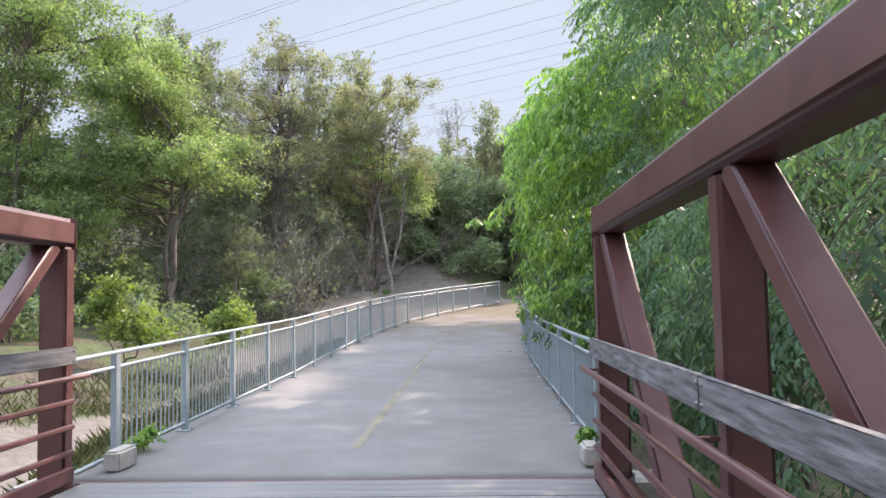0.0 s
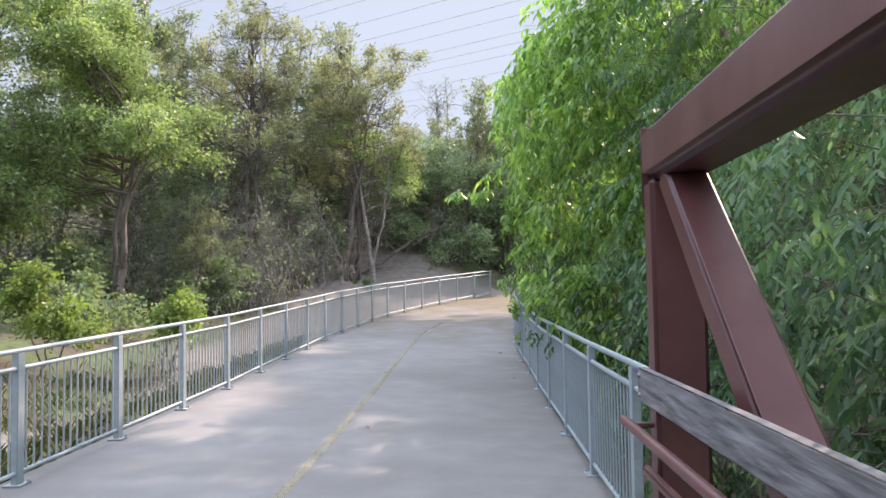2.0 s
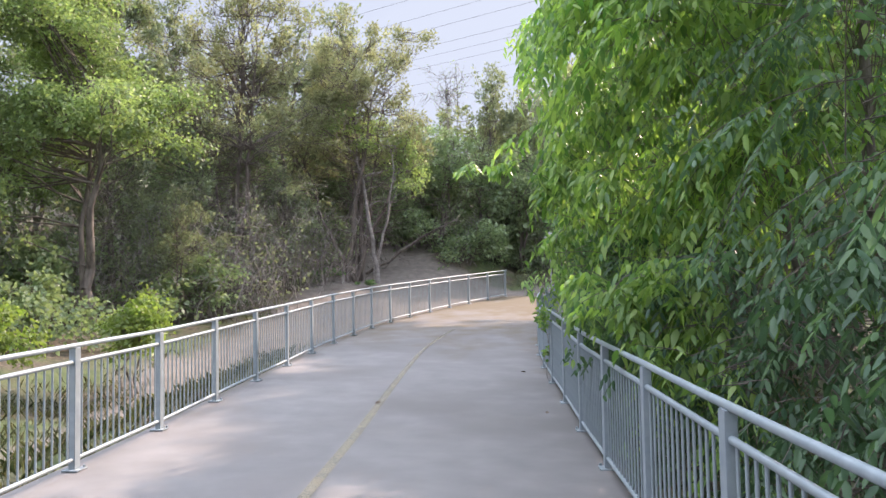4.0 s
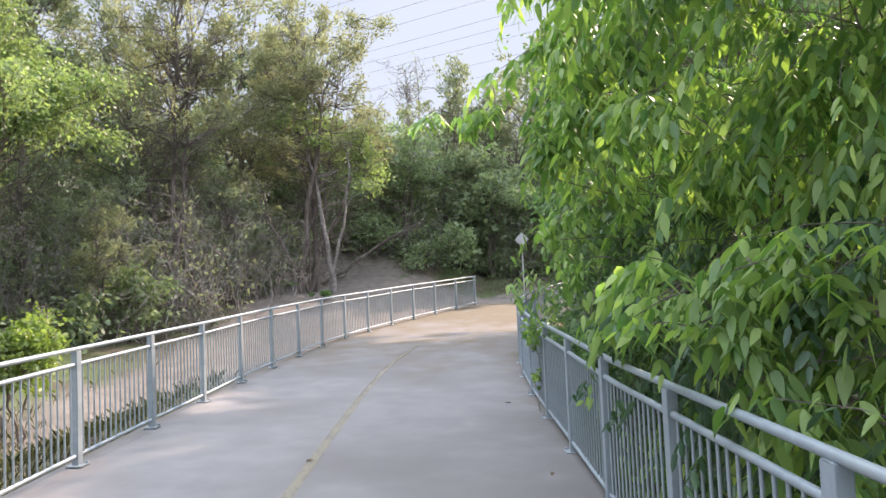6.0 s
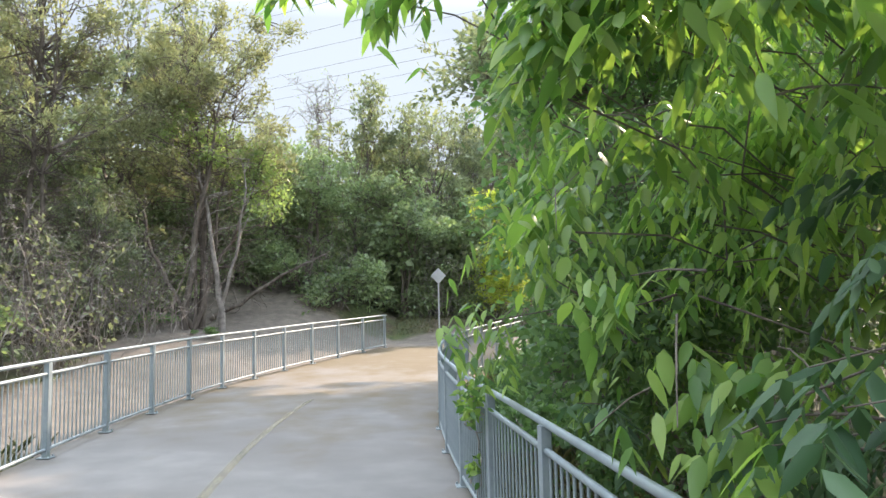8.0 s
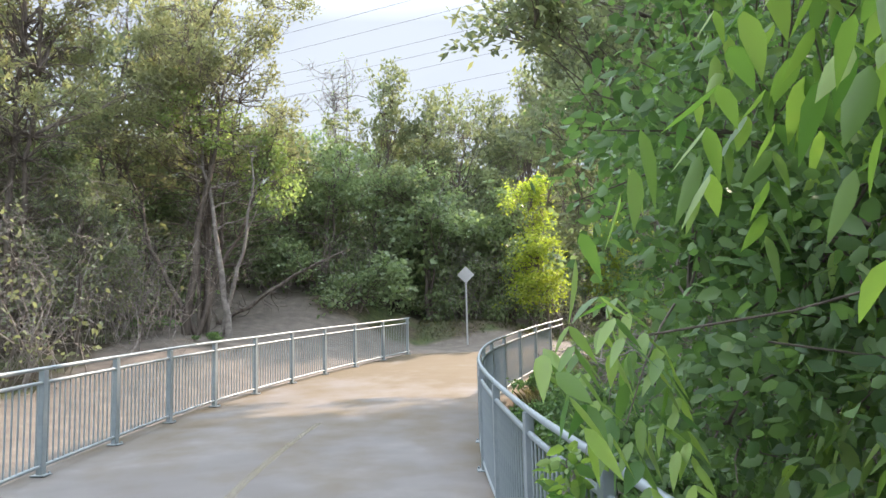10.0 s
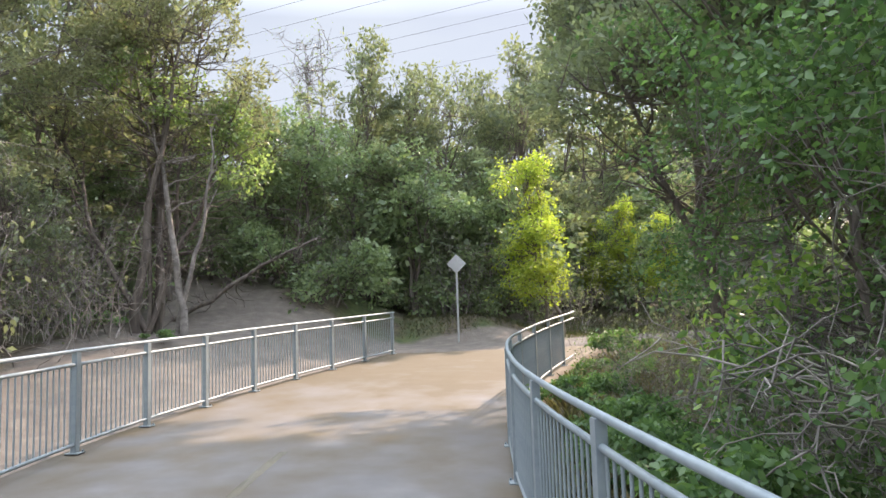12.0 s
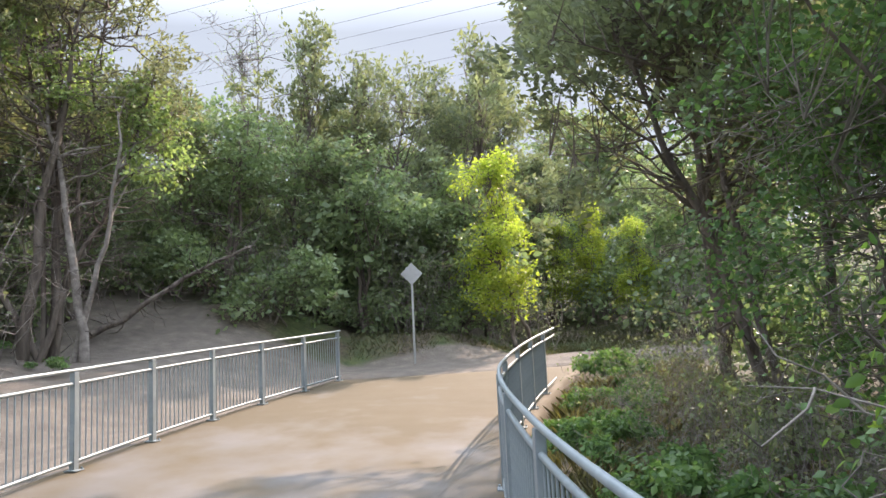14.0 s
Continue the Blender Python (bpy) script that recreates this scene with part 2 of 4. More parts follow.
def blades(pos, axis, side, length, width, fold=0.25, droop=0.15, fine=True):
    """Leaf blades: folded along the midrib, tip hanging."""
    n = len(pos)
    axis = unit(axis)
    side = unit(side - axis * np.sum(side * axis, axis=1, keepdims=True))
    nrm = np.cross(axis, side)
    L, W = np.asarray(length)[:, None], np.asarray(width)[:, None]
    down = np.array([[0, 0, -1.0]])
    base = pos
    tip = pos + axis * L + down * L * droop
    midp = pos + axis * L * 0.42
    rt = midp + side * W * 0.5 + nrm * W * fold
    lt = midp - side * W * 0.5 + nrm * W * fold
    if not fine:
        v = np.stack([base, rt, tip, lt], axis=1).reshape(-1, 3)
        return v, np.arange(4 * n).reshape(n, 4)
    if fine == "rich":
        # a rounded, pointed blade with an arching midrib
        ts = np.array([0.0, 0.16, 0.42, 0.72, 1.0])
        ws = np.array([0.05, 0.4, 0.5, 0.3, 0.0])
        rows = []
        arch = rng.uniform(0.05, 0.4, size=(n, 1))
        for t, w in zip(ts, ws):
            m = pos + axis * L * t + down * L * arch * t * t
            rows += [m - side * W * w + nrm * W * fold * w, m, m + side * W * w + nrm * W * fold * w]
        v = np.stack(rows, axis=1).reshape(-1, 3)
        o = (np.arange(n) * 15)[:, None]
        f = [o + np.array([[3 * r + c, 3 * r + c + 1, 3 * r + c + 4, 3 * r + c + 3]]) for r in range(3) for c in (0, 1)]
        f += [o + np.array([[9, 10, 13, 13]]), o + np.array([[10, 11, 13, 13]])]
        return v, np.concatenate(f)
    r2 = pos + axis * L * 0.68 + down * L * droop * 0.4 + side * W * 0.38 + nrm * W * fold * 0.8
    l2 = r2 - side * W * 0.76
    r1 = pos + axis * L * 0.25 + side * W * 0.44 + nrm * W * fold * 0.9
    l1 = r1 - side * W * 0.88
    v = np.stack([base, r1, r2, tip, l2, l1], axis=1).reshape(-1, 3)
    o = (np.arange(n) * 6)[:, None]
    f = np.concatenate([o + np.array([[0, 1, 2, 3]]), o + np.array([[0, 3, 4, 5]])])
    return v, f


def tri_quads(f):
    """Quads with a doubled corner become triangles; all come back as triangles."""
    a = f[:, [0, 1, 2]]
    b = f[f[:, 2] != f[:, 3]][:, [0, 2, 3]]
    return np.concatenate([a, b])


def rand_dirs(n):
    v = rng.normal(size=(n, 3))
    return unit(v)


# ---- plan ----
def curve(points, n=400):
    """A smooth line through a few plan points, evenly spaced: x and y by run."""
    p = np.array(points, float)
    out = []
    q = np.vstack([2 * p[0] - p[1], p, 2 * p[-1] - p[-2]])
    for i in range(1, len(q) - 2):
        t = np.linspace(0, 1, 40, endpoint=False)[:, None]
        out.append(0.5 * (2 * q[i] + (q[i + 1] - q[i - 1]) * t + (2 * q[i - 1] - 5 * q[i] + 4 * q[i + 1] - q[i + 2]) * t ** 2 + (3 * q[i] - q[i - 1] - 3 * q[i + 1] + q[i + 2]) * t ** 3))
    c = np.vstack(out + [q[-2:-1]])
    s = np.concatenate([[0], np.cumsum(np.linalg.norm(np.diff(c, axis=0), axis=1))])
    u = np.linspace(0, s[-1], n)
    return np.stack([np.interp(u, s, c[:, 0]), np.interp(u, s, c[:, 1])], axis=1), s[-1]


def deck_z(y):
    return np.interp(y, [-60, 5, 8, 13.4, 18.8, 24.2, 29.7, 35.1, 38.6, 44, 52, 90], [0, 0, 0.06, 0.176, 0.37, 0.6, 0.85, 1.156, 1.38, 1.66, 1.85, 2.6])


LEFT, LEFT_LEN = curve([(-2.8, 5.0), (-3.65, 11.57), (-4.35, 16.99), (-4.89, 22.41), (-4.97, 27.9), (-4.16, 33.33), (-2.72, 38.6)])
RIGHT, RIGHT_LEN = curve([(1.98, 5.55), (1.5, 8.9), (1.03, 12.2), (0.5, 16.0), (0.0, 19.6), (-0.3, 22.8), (-0.34, 25.4), (-0.2, 28.0), (0.16, 30.4), (0.98, 33.8), (1.8, 36.6)])


def fall(y):
    """The path leans into its bend: how much lower its right edge lies."""
    return np.interp(y, [5, 7, 9, 11, 14, 19, 30, 36, 40], [0, 0.02, 0.055, 0.075, 0.115, 0.13, 0.13, 0.07, 0.0])


def fence_x(line, y):
    return np.interp(y, line[:, 1], line[:, 0])


# ---- ground: one sheet out to the horizon ----
def smooth(v, a, b):
    t = np.clip((v - a) / (b - a), 0, 1)
    return t * t * (3 - 2 * t)


def ground_z(x, y):
    x, y = np.asarray(x, float), np.asarray(y, float)
    h = deck_z(y)
    lx = fence_x(LEFT, np.clip(y, 5, 38.6)) - np.clip(5 - y, 0, 40) * -0.13
    rx = fence_x(RIGHT, np.clip(y, 5.5, 36.6)) - np.clip(5.5 - y, 0, 40) * -0.13 + smooth(y, 34, 42) * 3.5
    dl, dr = lx - 0.25 - x, x - rx - 0.25
    low = 1 - smooth(y, 22, 36)
    ravine = 1 - smooth(y, 1.0, 7.5)
    bump = 0.08 * np.sin(x * 1.3 + 2) * np.sin(y * 0.9) + 0.05 * np.sin(x * 2.9) * np.cos(y * 2.3 + 1)
    rise = (0.9 * low + 0.4) * smooth(dl, 2.5, 9.5) + 0.6 * smooth(dl, 0.6, 4) * smooth(y, 30, 37) + 6.0 * smooth(dl, 9, 34)
    rise = rise + 1.7 * smooth(y, 39.5, 46) * smooth(-x, 2.5, 6) + 5.0 * smooth(y, 46, 75)
    left = h - 0.06 - low * 1.0 * smooth(dl, 0.3, 2.4) + rise + bump * smooth(dl, 0.3, 2)
    right = h - fall(y) - 0.06 - (1.0 * (1 - smooth(y, 31, 37))) * smooth(dr, 0.35, 3.2) + 0.9 * smooth(dr, 3, 14) + 5.0 * smooth(dr, 8, 34) + bump * smooth(dr, 0.3, 2)
    mid = h - 0.34 - fall(y) + 0.3 * smooth(y, 39.2, 40.2)
    z = np.where(dl > 0, left, np.where(dr > 0, right, mid))
    edge = smooth(np.maximum(dl, dr), -0.05, 0.5)
    z = np.where((dl <= 0) & (dr <= 0), mid, mid + (z - mid) * edge)
    z = z - ravine * 2.2
    far = h - 0.04 + np.where(dl > 0, rise, 0) + 5.0 * smooth(y, 46, 75) * (dl <= 0) + 5.0 * smooth(dr, 8, 34) * (dr > 0) + bump * 0.6 + 0.85 * smooth(y, 42.4, 45.4) * np.exp(-((x + 1.6) / 3.0) ** 4)
    return np.where(y > 40.2, far, z)


gx = np.concatenate([-np.geomspace(3000, 42, 14), np.linspace(-40, 30, 220), np.geomspace(32, 3000, 14)])
gy = np.concatenate([-np.geomspace(3000, 32, 14), np.linspace(-30, 70, 300), np.geomspace(72, 3000, 14)])
GX, GY = np.meshgrid(gx, gy)
gv = np.stack([GX.ravel(), GY.ravel(), ground_z(GX.ravel(), GY.ravel())], axis=1)
nx = len(gx)
gi = (np.arange(len(gy) - 1)[:, None] * nx + np.arange(nx - 1)[None, :]).ravel()
gf = np.stack([gi, gi + 1, gi + nx + 1, gi + nx], axis=1)

# bare trodden soil: the clearing by the ramp's end, the trail along the left, the trail going on to the right
def bare(x, y):
    clear = np.exp(-(((x + 6.3) / 4.2) ** 2 + ((y - 39.5) / 3.4) ** 2) ** 2)
    beside = np.exp(-(((x + 7.3 + 0.09 * (y - 20)) / 1.5) ** 2)) * smooth(y, 4, 9) * (1 - smooth(y, 33, 38))
    start = np.exp(-(((x + 7.6) / 1.7) ** 2 + ((y - 8.5) / 4.5) ** 2) ** 2)
    front = np.exp(-(((x + 0.3) / 4.5) ** 2 + ((y - 41.3) / 2.3) ** 2) ** 2)
    on = np.exp(-((y - 42.5 - 0.22 * np.maximum(x, 0) - 0.012 * np.maximum(x, 0) ** 2) / 1.6) ** 4) * smooth(x, -2, 1)
    back = np.exp(-(((x + 9.5) / 2.6) ** 2 + ((y - 43.5) / 4.5) ** 2) ** 2)
    bank = smooth(y, 19, 24) * (1 - smooth(y, 39, 41)) * smooth(x, -11.5, -9) * (1 - smooth(x, -3.4, -2.6))
    return np.clip(clear + 0.85 * bank + beside + start + front + on + back, 0, 1)


def ground_material():
    m, n, l, b = nodes_of("soil_with_leaf_litter")
    co = n.new("ShaderNodeTexCoord")
    at = n.new("ShaderNodeAttribute")
    at.attribute_name = "bare"
    def nz(scale, detail=6.0):
        t = n.new("ShaderNodeTexNoise")
        t.inputs["Scale"].default_value, t.inputs["Detail"].default_value = scale, detail
        l.new(co.outputs["Object"], t.inputs["Vector"])
        return t.outputs["Fac"]
    def ramp(fac, stops):
        r = n.new("ShaderNodeValToRGB")
        r.color_ramp.elements[0].position, r.color_ramp.elements[0].color = stops[0][0], (*stops[0][1], 1)
        r.color_ramp.elements[1].position, r.color_ramp.elements[1].color = stops[-1][0], (*stops[-1][1], 1)
        for p, c in stops[1:-1]:
            e = r.color_ramp.elements.new(p)
            e.color = (*c, 1)
        l.new(fac, r.inputs["Fac"])
        return r.outputs["Color"]
    litter = ramp(nz(9.0, 10), [(0.3, (0.03, 0.024, 0.016)), (0.5, (0.07, 0.056, 0.036)), (0.7, (0.13, 0.105, 0.07))])
    green = ramp(nz(5.0, 8), [(0.3, (0.035, 0.06, 0.02)), (0.7, (0.1, 0.12, 0.04))])
    soil = ramp(nz(3.0, 9), [(0.3, (0.11, 0.095, 0.08)), (0.55, (0.15, 0.129, 0.108)), (0.75, (0.205, 0.175, 0.145))])
    g = n.new("ShaderNodeMixRGB")
    l.new(ramp(nz(0.5, 4), [(0.45, (0, 0, 0)), (0.6, (1, 1, 1))]), g.inputs["Fac"])
    l.new(litter, g.inputs["Color1"])
    l.new(green, g.inputs["Color2"])
    add = n.new("ShaderNodeMath")
    add.operation = "ADD"
    l.new(at.outputs["Fac"], add.inputs[0])
    sc = n.new("ShaderNodeMapRange")
    sc.inputs["To Min"].default_value, sc.inputs["To Max"].default_value = -0.35, 0.35
    l.new(nz(1.7, 8), sc.inputs["Value"])
    l.new(sc.outputs["Result"], add.inputs[1])
    f = n.new("ShaderNodeMixRGB")
    l.new(ramp(add.outputs["Value"], [(0.38, (0, 0, 0)), (0.62, (1, 1, 1))]), f.inputs["Fac"])
    l.new(g.outputs["Color"], f.inputs["Color1"])
    l.new(soil, f.inputs["Color2"])
    l.new(f.outputs["Color"], b.inputs["Base Color"])
    b.inputs["Roughness"].default_value = 0.95
    bp = n.new("ShaderNodeBump")
    bp.inputs["Strength"].default_value, bp.inputs["Distance"].default_value = 0.7, 0.04
    l.new(nz(14.0, 8), bp.inputs["Height"])
    l.new(bp.outputs["Normal"], b.inputs["Normal"])
    return m


gme = mesh_of("ground", gv, gf, ground_material(), True)
attr = gme.attributes.new("bare", "FLOAT", "POINT")
attr.data.foreach_set("value", bare(gv[:, 0], gv[:, 1]).astype(np.float32))
ground = tagged(new("ground", gme), "brown soil with leaf litter, pale trodden trails", "ground", kind="structure")


# ---- the concrete ramp ----
def concrete_material():
    m = surface("worn_pale_concrete", (0.15, 0.141, 0.135), (0.195, 0.184, 0.176), 2.2, 0.85, 0, 0.25, 90, (0.132, 0.121, 0.112), 0.45, 0.004)
    n, l = m.node_tree.nodes, m.node_tree.links
    b = n["Principled BSDF"]
    src = b.inputs["Base Color"].links[0].from_socket
    co = n.new("ShaderNodeTexCoord")
    # sandy dust, thickest towards the end and along the kerb; also paints tree shade
    at = n.new("ShaderNodeAttribute")
    at.attribute_name = "dust_shade"
    nz = n.new("ShaderNodeTexNoise")
    nz.inputs["Scale"].default_value, nz.inputs["Detail"].default_value = 1.4, 8.0
    mp = n.new("ShaderNodeMapping")
    mp.inputs["Scale"].default_value = (0.9, 0.6, 1)
    l.new(co.outputs["Object"], mp.inputs["Vector"])
    l.new(mp.outputs["Vector"], nz.inputs["Vector"])
    mr = n.new("ShaderNodeMapRange")
    mr.inputs["To Min"].default_value, mr.inputs["To Max"].default_value = -0.5, 0.5
    l.new(nz.outputs["Fac"], mr.inputs["Value"])
    ad = n.new("ShaderNodeMath")
    ad.operation = "ADD"
    l.new(at.outputs["Fac"], ad.inputs[0])
    l.new(mr.outputs["Result"], ad.inputs[1])
    rp = n.new("ShaderNodeValToRGB")
    rp.color_ramp.elements[0].position, rp.color_ramp.elements[1].position = 0.35, 0.75
    l.new(ad.outputs["Value"], rp.inputs["Fac"])
    mx = n.new("ShaderNodeMixRGB")
    l.new(rp.outputs["Color"], mx.inputs["Fac"])
    l.new(src, mx.inputs["Color1"])
    # dark sand colour, lowered to carry the shade of the trees
    mx.inputs["Color2"].default_value = (0.108, 0.082, 0.045, 1)
    l.new(mx.outputs["Color"], b.inputs["Base Color"])
    return m


U = np.linspace(0, 1, 160)
lp = np.stack([np.interp(0.0075 + 0.9925 * U, np.linspace(0, 1, 400), LEFT[:, k]) for k in (0, 1)], axis=1)
ext = np.vstack([RIGHT, np.array([[RIGHT[-1, 0] + 0.3 * k, RIGHT[-1, 1] + 0.75 * k] for k in range(1, 5)])])
es = np.concatenate([[0], np.cumsum(np.linalg.norm(np.diff(ext, axis=0), axis=1))])
rp_ = np.stack([np.interp((0.011 + 0.989 * U) * es[-1], es, ext[:, k]) for k in (0, 1)], axis=1)
ACROSS = 25
vv, dust_shade = [], []
for i in range(160):
    a, c = lp[i], rp_[i]
    d = (c - a) / np.linalg.norm(c - a)
    a, c = a - d * 0.16, c + d * 0.16
    for k in range(ACROSS):
        q = a + (c - a) * k / (ACROSS - 1)
        e = k / (ACROSS - 1)
        vv.append((q[0], q[1], deck_z(q[1]) - fall(q[1]) * e))
        # the first two terms darken the slab as tree shade would
        dust_shade.append(0.24 * smooth(q[1], 9, 20) + 0.28 * smooth(q[1], 18, 27) + 0.3 * smooth(q[1], 28, 36) + 0.3 * math.exp(-e * 22) + 0.22 * math.exp(-(1 - e) * 20))
vv = np.array(vv)
lowv = vv.copy()
lowv[:, 2] -= 0.28
nv = len(vv)
idx = (np.arange(159)[:, None] * ACROSS + np.arange(ACROSS - 1)[None, :]).ravel()
top = np.stack([idx, idx + 1, idx + ACROSS + 1, idx + ACROSS], axis=1)
r = np.arange(159) * ACROSS
sl = np.stack([r, r + ACROSS, r + ACROSS + nv, r + nv], axis=1)
r2 = r + ACROSS - 1
sr = np.stack([r2 + ACROSS, r2, r2 + nv, r2 + ACROSS + nv], axis=1)
kk = np.arange(ACROSS - 1)
s0 = np.stack([kk + 1, kk, kk + nv, kk + 1 + nv], axis=1)
e0 = kk + 159 * ACROSS
s1 = np.stack([e0, e0 + 1, e0 + 1 + nv, e0 + nv], axis=1)
pme = mesh_of("pavement", np.vstack([vv, lowv]), np.vstack([top, sl, sr, s0, s1]), concrete_material())
pa = pme.attributes.new("dust_shade", "FLOAT", "POINT")
pa.data.foreach_set("value", np.concatenate([dust_shade, dust_shade]).astype(np.float32))
pavement = tagged(new("pavement", pme), "pale worn concrete path, sandy at its end, tree shade in its colour", "path", kind="structure")

# the worn centre line: a thin film of paint
mid = (lp + rp_) / 2
sel = mid[(mid[:, 1] > 6.75) & (mid[:, 1] < 26)]
tg = np.gradient(sel, axis=0)
tg /= np.linalg.norm(tg, axis=1, keepdims=True)
nr = np.stack([tg[:, 1], -tg[:, 0]], axis=1)
sel = sel - nr * 0.12
lv = np.concatenate([np.column_stack([sel - nr * 0.05, deck_z(sel[:, 1]) - fall(sel[:, 1]) * 0.475 + 0.004]), np.column_stack([sel + nr * 0.05, deck_z(sel[:, 1]) - fall(sel[:, 1]) * 0.475 + 0.004])])
m_ = len(sel)
li = np.arange(m_ - 1)
ln = YELLOW.node_tree
lb = ln.nodes["Principled BSDF"]
tr_ = ln.nodes.new("ShaderNodeBsdfTransparent")
mx_ = ln.nodes.new("ShaderNodeMixShader")
wz = ln.nodes.new("ShaderNodeTexNoise")
wz.inputs["Scale"].default_value, wz.inputs["Detail"].default_value = 60.0, 8.0
wc = ln.nodes.new("ShaderNodeTexCoord")
ln.links.new(wc.outputs["Object"], wz.inputs["Vector"])
wr = ln.nodes.new("ShaderNodeValToRGB")
wr.color_ramp.elements[0].position, wr.color_ramp.elements[1].position = 0.3, 1.0
wy = ln.nodes.new("ShaderNodeSeparateXYZ")
wm = ln.nodes.new("ShaderNodeMapRange")
wm.inputs["From Min"].default_value, wm.inputs["From Max"].default_value, wm.inputs["To Max"].default_value = 11.0, 22.0, 0.2
wa = ln.nodes.new("ShaderNodeMath")
ln.links.new(wc.outputs["Object"], wy.inputs["Vector"])
ln.links.new(wy.outputs["Y"], wm.inputs["Value"])
ln.links.new(wz.outputs["Fac"], wa.inputs[0])
ln.links.new(wm.outputs["Result"], wa.inputs[1])
ln.links.new(wa.outputs["Value"], wr.inputs["Fac"])
ln.links.new(wr.outputs["Color"], mx_.inputs["Fac"])
ln.links.new(lb.outputs["BSDF"], mx_.inputs[1])
ln.links.new(tr_.outputs["BSDF"], mx_.inputs[2])
ln.links.new(mx_.outputs["Shader"], ln.nodes["Material Output"].inputs["Surface"])
tagged(new("centre_line", mesh_of("centre_line", lv, np.stack([li, li + m_, li + m_ + 1, li + 1], axis=1), YELLOW)), "faded yellow painted line along the concrete", "road marking", kind="structure")

# ---- the steel truss bridge, in its own frame: x across, y along, origin at the end of the right truss ----
BR = Matrix.Translation((1.765, 5.7, 0)) @ Matrix.Rotation(radians(7.9), 4, "Z")
SPAN = 4.6


def bar(name, p, q, w, h, material, parent, bevel=0.008, label=""):
    """A box section from p to q: w across x, h in the other direction."""
    p, q = Vector(p), Vector(q)
    d = q - p
    me = box_mesh(name, (-w / 2, 0, -h / 2), (w / 2, d.length, h / 2), material, bevel)
    y = d.normalized()
    x = Vector((1, 0, 0)) if abs(y.x) < 0.9 else Vector((0, 1, 0))
    x = (x - y * x.dot(y)).normalized()
    z = x.cross(y)
    m = Matrix((x, y, z)).transposed().to_4x4()
    return piece(name, me, parent, label, Matrix.Translation(p) @ m)


def truss(side):
    """side +1: the right truss, its inner face at x = 0; -1: the left one, inner face at -SPAN."""
    root = thing("bridge_truss", "reddish-brown painted steel bridge truss with diagonals", "bridge", group="bridge trusses")
    root.matrix_basis = BR @ Matrix.Translation((0 if side > 0 else -SPAN, 0, 0))
    cx = 0.14 * side
    panel = 3.42
    bar("top_chord", (cx, -17.5, 2.235), (cx, 0.0, 2.235), 0.27, 0.26, STEEL, root, 0.04)
    bar("bottom_chord", (cx, -17.5, -0.1), (cx, 0.0, -0.1), 0.27, 0.3, STEEL, root, 0.02)
    for k in range(6):
        y = -panel * k - 0.08
        bar("post", (cx, y, 0.04), (cx, y, 2.11), 0.25 if k == 0 else 0.2, 0.16, STEEL, root, 0.022)
        if k < 5:
            a, b = Vector((cx, y - 0.14, 2.12)), Vector((cx, y - 2.5, 0.06))
            bar("diagonal", a, b, 0.19, 0.14, STEEL, root, 0.02)
    piece("end_plate", box_mesh("end_plate", (cx - 0.13, 0.0, 1.98), (cx + 0.13, 0.012, 2.375), STEEL, 0.004), root)
    inn = -0.035 * side
    for k, z in enumerate((0.75, 0.53, 0.31)):
        bar("rail", (inn * 0.7, -17.4, z), (inn * 0.7, -0.08, z), 0.045, 0.045, STEEL, root, 0.012)
    bar("toe_plate", (inn * 0.7, -17.4, 0.12), (inn * 0.7, -0.1, 0.12), 0.05, 0.13, STEEL, root, 0.01)
    for k in range(5):
        y1 = -0.1 - 3.42 * k
        bar("rub_rail", (inn, y1 - 3.412, 1.15), (inn, y1, 1.15), 0.045, 0.155, WOOD, root, 0.006, "weathered grey timber rub rail")
        for dz in (-0.045, 0.045):
            bm = bmesh.new()
            bmesh.ops.create_uvsphere(bm, u_segments=8, v_segments=6, radius=0.012)
            me = bpy.data.meshes.new("bolt")
            bm.to_mesh(me)
            bm.free()
            me.materials.append(BOLT)
            for yy in (y1 - 0.05, y1 - 3.39):
                piece("bolt", me, root, "", Matrix.Translation((inn - 0.024 * side, yy, 1.15 + dz)))
    hand = [(inn - 0.07 * side, -17.4, 0.965), (inn - 0.07 * side, -9, 0.965), (inn - 0.07 * side, 0.02, 0.965)]
    v, f = tubes(hand[:-1], hand[1:], [0.024] * 2, [0.024] * 2, 12)
    piece("handrail", mesh_of("handrail", v, f, STEEL, True), root)
    for k in range(6):
        y = -panel * k - 0.08
        bar("bracket", (inn - 0.07 * side, y, 0.955), (0.03 * side, y, 0.955), 0.03, 0.02, STEEL, root, 0.003)
    return root


truss(1)
truss(-1)
deck = tagged(piece("bridge_deck", None, at=BR), "grey weathered timber deck of planks laid crosswise", "bridge deck", kind="structure")
plank_me = box_mesh("plank", (-SPAN + 0.02, -0.1, -0.05), (-0.02, 0.0995, 0.0), PLANK, 0.006)
for k in range(84):
    piece("plank", plank_me, deck, "", Matrix.Translation((0, -0.006 - 0.2 * k, 0.002 * ((k * 7) % 3))))
piece("edge_strip", box_mesh("edge_strip", (-SPAN - 0.05, 0.0965, -0.07), (0.05, 0.172, -0.006), STEEL, 0.004), deck, "dark steel strip at the deck end")
piece("stringer", box_mesh("stringer", (-SPAN + 0.4, -17, -0.35), (-SPAN + 0.6, -0.1, -0.055), STEEL, 0.01), deck)
piece("stringer", box_mesh("stringer", (-0.6, -17, -0.35), (-0.4, -0.1, -0.055), STEEL, 0.01), deck)
